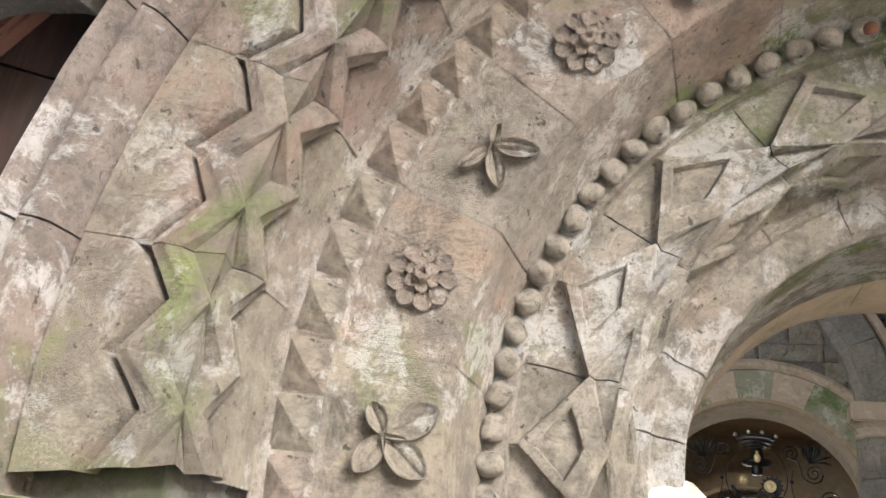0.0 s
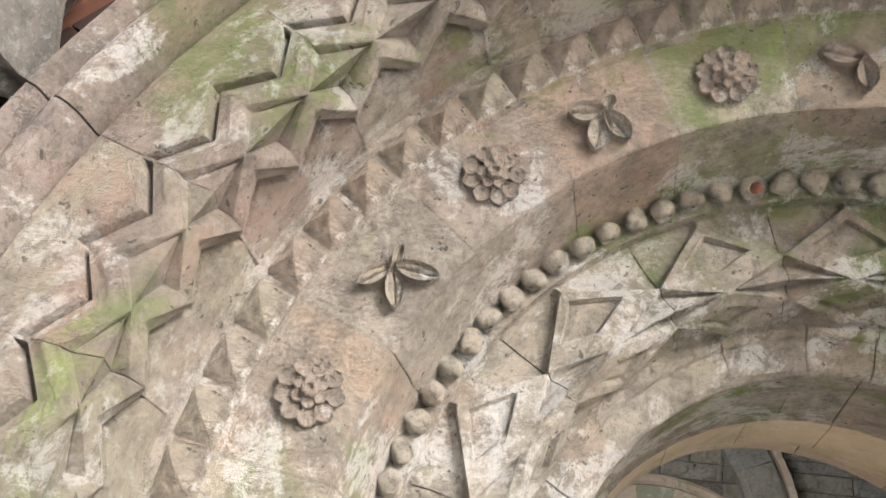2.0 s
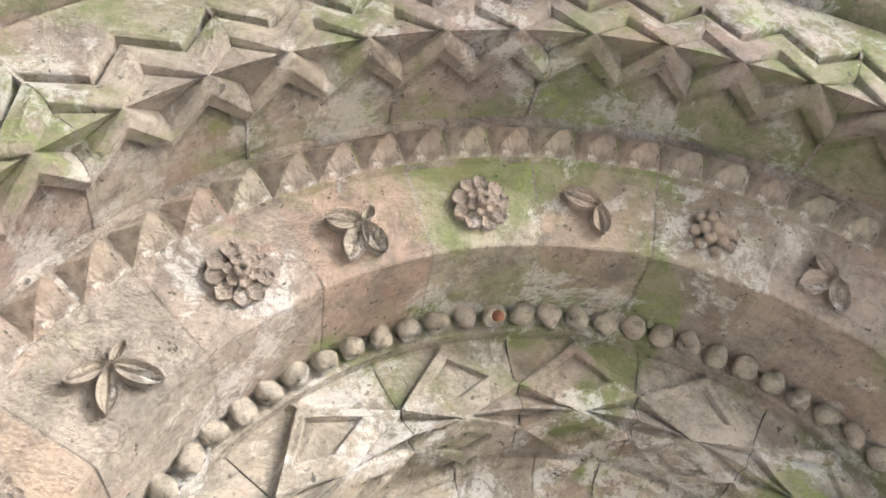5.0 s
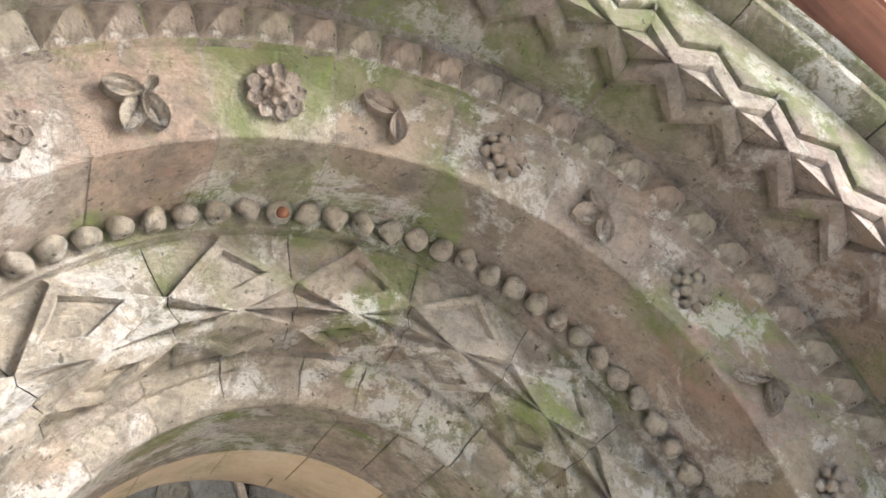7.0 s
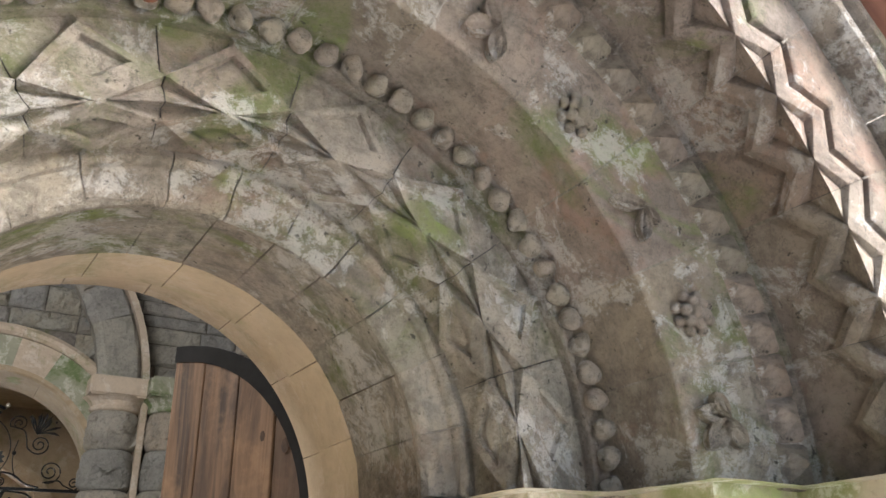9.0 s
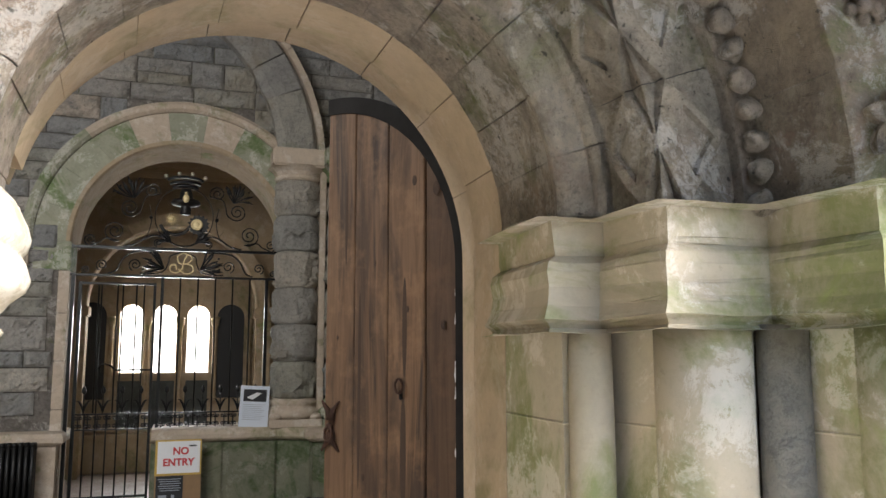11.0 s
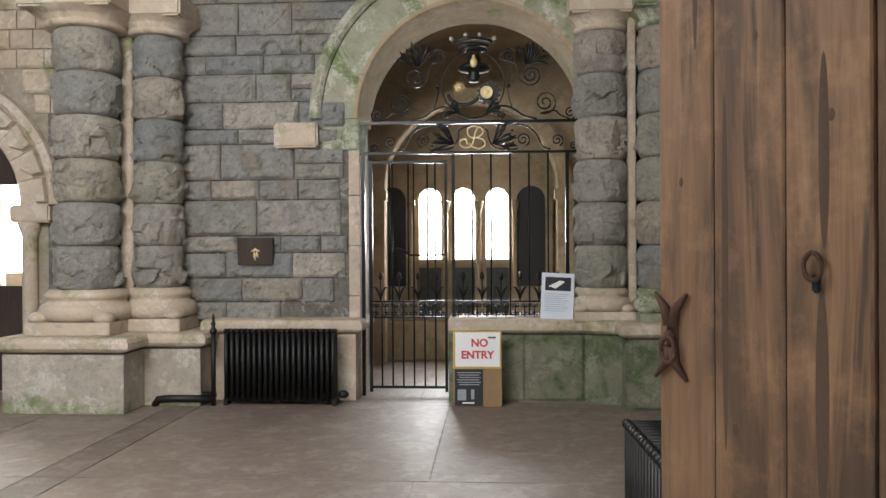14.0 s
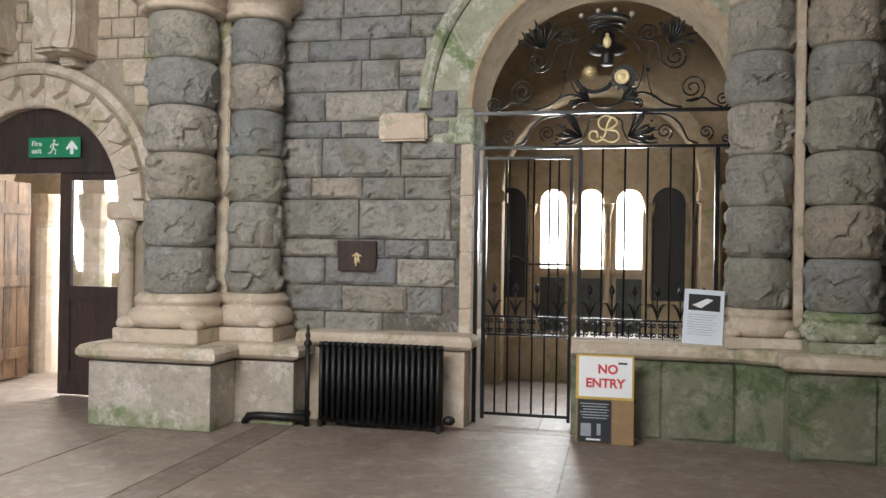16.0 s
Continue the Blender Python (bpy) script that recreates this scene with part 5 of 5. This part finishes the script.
for side in (-1, 1):
    x0, x1 = sorted((EX + side * 0.88, EX + side * 1.3))
    part("impost", boxed((x0, YB - 0.12, 1.75), (x1, YB + 0.2, 1.93), 0.02), PALE, earch)
    part("jamb", lathe(bmesh.new(), [(0.1, 0), (0.1, 0.3), (0.075, 0.34), (0.075, 1.6), (0.12, 1.75)], (EX + side * 1.05, YB - 0.03), 16), PALE, earch, "", True)
exitdoor = thing("exit_door", "dark brown wooden door screen with one glazed leaf and one leaf open", "door", "", Matrix.Translation((0, EY, 0)))
bm = bmesh.new()
seg = [(EX + ER * math.cos(math.pi * k / 24), EZ + ER * math.sin(math.pi * k / 24)) for k in range(25)]
seg = [p for p in seg if p[1] > 2.27]
for t in (-0.03, 0.03):
    bm.faces.new([bm.verts.new((x, t, zz)) for x, zz in [(seg[-1][0] - 0.1, 2.26), (seg[0][0] + 0.1, 2.26)] + seg])
part("tympanum", bm, DARKWOOD, exitdoor, "dark wooden panel over the door")
part("transom", boxed((EX - ER, -0.05, 2.22), (EX + ER, 0.05, 2.3), 0.006), DARKWOOD, exitdoor)
gl = part("glazed_leaf", boxed((-5.1, -0.03, 0.02), (-4.97, 0.03, 2.22), 0.005), DARKWOOD, exitdoor, "dark wooden door leaf with a glass upper panel")
part("stile", boxed((-4.35, -0.03, 0.02), (-4.28, 0.03, 2.22), 0.005), DARKWOOD, gl)
part("top_rail", boxed((-4.97, -0.03, 2.15), (-4.35, 0.03, 2.22)), DARKWOOD, gl)
part("lock_rail", boxed((-4.97, -0.03, 0.95), (-4.35, 0.03, 1.1), 0.005), DARKWOOD, gl)
part("bottom_rail", boxed((-4.97, -0.03, 0.02), (-4.35, 0.03, 0.25)), DARKWOOD, gl)
part("lower_panel", boxed((-4.97, -0.01, 0.25), (-4.35, 0.01, 0.95)), DARKWOOD, gl)
g = part("glass_pane", boxed((-4.97, -0.004, 1.1), (-4.35, 0.004, 2.15)), GLASS, gl)
g.visible_shadow = False
tagged(part("daylight_backdrop", boxed((-5.1, 12.0, 0.0), (-3.9, 12.05, 3.5)), SKYCARD), "bright daylight beyond the door", "backdrop", "", "structure")
beyond = tagged(part("corridor_wall", boxed((-8.0, 12.0, 0), (-5.12, 12.2, 5)), CHAPEL), "tan stone wall beyond the exit door", "wall", "", "structure")
for x in (-6.3, -5.6):
    tagged(part("corridor_pier", lathe(bmesh.new(), [(0.16, 0), (0.16, 1.7), (0.2, 1.78), (0.22, 2.0), (0.22, 2.1)], (x, 10.9), 16), PALE), "pale stone pier beyond the exit door", "pier", "", "structure")
tagged(part("corridor_arch", wedge2([(0.6, 10.75), (0.9, 10.75), (0.9, 11.05), (0.6, 11.05)], 0, 180, 0, 20, (-6.3, 2.1)), PALE), "pale stone arch beyond the exit door", "arch", "", "structure")
leafo = thing("exit_door_open_leaf", "open dark wooden door leaf folded back", "door", "", Matrix.Translation((-6.2, 10.0, 0)))
for k in range(4):
    part("plank", boxed((-0.025, -0.3 + 0.2 * k, 0.02), (0.025, -0.303 + 0.2 * (k + 1), 2.2), 0.004), DOORWOOD, leafo)
for z in (0.3, 1.1, 1.9):
    part("ledge", boxed((0.026, -0.28, z - 0.06), (0.05, 0.48, z + 0.06), 0.006), DOORWOOD, leafo)
part("latch", boxed((0.051, -0.26, 1.05), (0.065, -0.14, 1.09), 0.004), IRON, leafo, "black iron latch")


def words(text, size, mat, m, parent, name="lettering", bold=0.0):
    cu = bpy.data.curves.new(name, "FONT")
    cu.body, cu.size, cu.align_x, cu.align_y, cu.extrude, cu.offset = text, size, "CENTER", "CENTER", 0.0008, bold
    tmp = new(name, cu)
    me = bpy.data.meshes.new_from_object(tmp.evaluated_get(bpy.context.evaluated_depsgraph_get()))
    bpy.data.objects.remove(tmp)
    me.materials.clear()
    me.materials.append(mat)
    ob = part(name, me, mat, parent)
    ob.matrix_local = m
    return ob


UP = pose(0, 0, 0, 90, 0, 0)
ex = thing("exit_sign", "green fire exit sign with white running figure and arrow", "sign", "", Matrix.Translation((-5.135, EY - 0.075, 2.475)))
part("plate", boxed((-0.295, -0.004, -0.1), (0.295, 0.004, 0.1), 0.003), SIGNGREEN, ex)
words("Fire", 0.075, WHITE, Matrix.Translation((-0.2, -0.0055, 0.036)) @ UP, ex, bold=0.001)
words("exit", 0.075, WHITE, Matrix.Translation((-0.2, -0.0055, -0.036)) @ UP, ex, bold=0.001)
bm = bmesh.new()
ball(bm, (0.0, -0.006, 0.066), 0.014, 8, (1, 0.15, 1))
for p in ([(0, 0.05), (-0.012, -0.005)], [(0.0, 0.035), (0.035, 0.02), (0.045, 0.035)], [(0.0, 0.04), (-0.035, 0.02), (-0.04, -0.005)], [(-0.012, -0.005), (0.02, -0.03), (0.012, -0.07)], [(-0.012, -0.005), (-0.03, -0.045), (-0.06, -0.06)]):
    tube(bm, [(x, -0.006, zz) for x, zz in p], 0.008, 4)
part("running_symbol", bm, WHITE, ex, "white running symbol")
bm = bmesh.new()
bm.faces.new([bm.verts.new((x, -0.006, zz)) for x, zz in ((0.18, -0.07), (0.22, -0.07), (0.22, 0.0), (0.25, -0.03), (0.27, -0.01), (0.2, 0.07), (0.13, -0.01), (0.15, -0.03), (0.18, 0.0))])
part("arrow", bm, WHITE, ex, "white upward arrow")
for k, (x, w) in enumerate(((-5.75, 0.42), (-4.85, 0.46))):
    cb = thing("corbel", "rough-hewn pale stone corbel under the vault", "corbel", "", Matrix.Translation((x, 9.3, 0)), "stone corbels")
    bm = boxed((-w / 2, -0.2, 3.4 - 0.08 * k), (w / 2, 0.25, 4.3), 0.03)
    bmesh.ops.subdivide_edges(bm, edges=bm.edges, cuts=5, use_grid_fill=True)
    for v in bm.verts:
        v.co += Vector((0, -1, -0.2)) * chips(v.co + Vector((k * 3, 0, 0)), 5, 0.5, 0.05)
    part("block", roughen(bm, 0.02, 9, k), PALE, cb)
    part("bracket", boxed((-w * 0.2, 0.03, 3.32 - 0.08 * k), (w * 0.2, 0.22, 3.42), 0.02), PALE, cb)

# ---- radiators ----


def radiator(m, n, pitch, label, dep=0.05):
    r = thing("radiator", label, "radiator", "", m, "cast-iron radiators")
    bm = bmesh.new()
    for y in (-dep, 0, dep):
        tube(bm, [(0, y, 0.06), (0, y, 0.69)], 0.022, 8)
    for z in (0.06, 0.69):
        tube(bm, [(0, -dep - 0.01, z), (0, dep + 0.01, z)], 0.026, 8)
    ball(bm, (0, -dep - 0.01, 0.7), 0.024, 8)
    sec = mesh_of("section", bm, BLACK, True)
    for k in range(n):
        part("section", sec, BLACK, r, m=Matrix.Translation((pitch * (k + 0.5), 0, 0)))
    for z in (0.1, 0.66):
        part("header", tube(bmesh.new(), [(0, 0, z), (n * pitch, 0, z)], 0.03, 8), BLACK, r, "", True)
    for x in (0.02, n * pitch - 0.02):
        part("foot", boxed((x - 0.02, -0.07, 0.0), (x + 0.02, 0.07, 0.07), 0.006), BLACK, r)
    part("valve", ball(bmesh.new(), (n * pitch + 0.06, 0, 0.1), 0.045, 10, (1.2, 1, 0.9)), BLACK, r, "", True)
    return r


radiator(Matrix.Translation((-2.11, 9.05, 0)), 20, 0.0535, "black cast-iron column radiator against the plinth")
radiator(Matrix.Translation((1.13, 5.14, 0)) @ pose(0, 0, 0, 0, 0, -88), 18, 0.0535, "black cast-iron column radiator behind the open door", 0.11)
pipe = thing("radiator_pipe", "black iron standpipe with finial and floor pipe", "pipe", "", Matrix.Translation((-2.2, 8.98, 0)))
part("upright", tube(bmesh.new(), [(0, 0, 0), (0, 0, 0.7)], 0.022, 8), BLACK, pipe, "", True)
part("finial", lathe(bmesh.new(), [(0.03, 0.68), (0.035, 0.71), (0.015, 0.74), (0.025, 0.77), (0.012, 0.8), (0.016, 0.83), (0.002, 0.87)], (0, 0), 12), BLACK, pipe, "turned iron finial", True)
part("floor_pipe", tube(bmesh.new(), [(0, -0.03, 0.07), (-0.42, -0.03, 0.07), (-0.52, -0.03, 0.06), (-0.56, -0.03, 0.0)], 0.035, 8), BLACK, pipe, "", True)
part("floor_pipe", tube(bmesh.new(), [(0, 0.06, 0.09), (-0.42, 0.06, 0.09)], 0.03, 8), BLACK, pipe, "", True)

# ---- notices ----
no = thing("notice_board", "white no entry notice with yellow edge on a leaning board", "sign", "", Matrix.Translation((0.28, 8.995, 0)) @ pose(0, 0, 0, -5, 0, 0))
part("backing", boxed((-0.225, 0.0, 0.0), (0.225, 0.012, 0.36), 0.003), CARD, no, "brown cardboard backing")
part("yellow_edge", boxed((-0.227, -0.006, 0.35), (0.223, 0.012, 0.7), 0.003), YELLOW, no)
part("sheet", boxed((-0.205, -0.0085, 0.37), (0.208, -0.0065, 0.685)), WHITE, no, "white printed sheet")
words("NO", 0.098, RED, Matrix.Translation((0.02, -0.0105, 0.585)) @ UP, no, bold=0.0035)
words("ENTRY", 0.098, RED, Matrix.Translation((0.0, -0.0105, 0.475)) @ UP, no, bold=0.0035)
part("small_print", boxed((0.1, -0.0105, 0.63), (0.17, -0.009, 0.645)), NAVY, no)
part("dark_poster", boxed((-0.21, -0.008, 0.01), (0.05, -0.001, 0.345)), NAVY, no, "dark printed poster")
for k in range(6):
    part("print_line", boxed((-0.19 + 0.01 * (k % 3), -0.0095, 0.31 - 0.022 * k), (0.03 - 0.012 * (k % 2), -0.0082, 0.318 - 0.022 * k)), INK, no)
part("print_picture", boxed((-0.185, -0.0095, 0.06), (-0.105, -0.0082, 0.16)), INK, no)
part("print_picture", boxed((-0.06, -0.0095, 0.07), (-0.03, -0.0082, 0.16)), INK, no)
part("print_line", boxed((-0.14, -0.0095, 0.03), (-0.03, -0.0082, 0.043)), WHITE, no)
po = thing("information_card", "white printed information card leaning on the sill", "sign", "", Matrix.Translation((1.03, 9.27, 0.787)) @ pose(0, 0, 0, -8, 0, 0) @ pose(0, 0, 0, 0, 3, 0))
part("card", boxed((-0.155, 0.0, 0.0), (0.155, 0.006, 0.44), 0.002), plain("pale_blue_card", (0.66, 0.72, 0.82), 0.5, 0, 0.03), po)
part("picture", boxed((-0.12, -0.002, 0.27), (0.125, -0.0002, 0.4)), NAVY, po, "dark photograph")
bm = bmesh.new()
bm.faces.new([bm.verts.new((x, -0.003, zz)) for x, zz in ((-0.09, 0.31), (0.02, 0.37), (0.07, 0.36), (-0.02, 0.29))])
part("pale_shape", bm, WHITE, po)
for k in range(9):
    part("print_line", boxed((-0.12, -0.0018, 0.235 - 0.02 * k), (0.11 - 0.02 * (k % 3), -0.0004, 0.239 - 0.02 * k)), INK, po)
pq = thing("wall_plaque", "small dark wooden plaque with a gilded emblem", "plaque", "", Matrix.Translation((-1.93, 9.46, 1.445)))
part("board", boxed((-0.18, -0.025, -0.138), (0.18, 0.03, 0.138), 0.008), DARKWOOD, pq)
bm = bmesh.new()
for p in ([(-0.04, 0.0), (0.0, 0.02), (0.05, 0.0)], [(-0.01, 0.01), (-0.005, -0.05), (0.0, -0.09)], [(0.015, 0.01), (0.02, -0.04), (0.03, -0.06)]):
    tube(bm, [(x, -0.03, zz) for x, zz in p], [0.006, 0.016, 0.005], 6)
part("emblem", bm, GOLD, pq, "gilded emblem", True)

# ---- porch timbers and rubble beside the hood ----
for side in (-1, 1):
    b = thing("roof_beam", "reddish stained timber roof beam running down beside the arch", "beam", "", DOORWAY @ Matrix.Translation((side * 1.2, 0.88 if side > 0 else 1.12, 3.02 if side > 0 else 3.27)) @ pose(0, 0, 0, 0, side * 46, 0), "porch roof beams")
    part("timber", boxed((-1.5, -0.1, 0.0), (1.5, 0.1, 0.26), 0.012), REDWOOD, b)
    part("moulding", boxed((-1.5, -0.125, 0.04), (1.5, -0.101, 0.1), 0.01), REDWOOD, b)
    part("moulding", boxed((-1.5, -0.125, 0.17), (1.5, -0.101, 0.21), 0.01), REDWOOD, b)
bm = boxed((-2.1, 0.72, 2.52), (-1.58, 1.02, 3.12), 0.04)
bmesh.ops.subdivide_edges(bm, edges=bm.edges, cuts=4, use_grid_fill=True)
st = tagged(part("rubble_stone", roughen(roughen(bm, 0.05, 5), 0.02, 14), ROUGH), "rough grey rubble stone in the porch wall", "stone")
st.matrix_world = DOORWAY

# ---- flagstones ----
rf = random.Random(21)


def flag(x0, x1, y0, y1, mat, gap=0.003):
    part("flagstone", boxed((x0 + gap, y0 + gap, -0.08), (x1 - gap, y1 - gap, rf.uniform(-0.002, 0.0)), 0.004), mat, floor)


y = -0.35
while y < 12.9:
    porch = y < 2.2
    h = rf.uniform(0.75, 1.15) if porch else rf.uniform(1.9, 2.7)
    # unseen pale porch slabs, laid wide to reflect light onto the arch
    if porch:
        x = -7.9 + rf.uniform(0, 0.8)
        while x < 5.9:
            w = rf.uniform(0.9, 1.9)
            flag(x, x + w, y, y + h, BOUNCE_PAVING)
            x += w
    else:
        # a narrow duct cover runs between the slabs
        for lo, hi in ((-7.9, -2.6), (-2.6, -2.31), (-2.31, 3.35)):
            x = lo
            while x < hi - 0.01:
                w = rf.uniform(1.7, 3.0)
                x1 = hi if x + w > hi - 0.7 else x + w
                flag(x, x1, y, y + h, DUCT if hi == -2.31 else FLOOR, 0.002)
                x = x1
    y += h
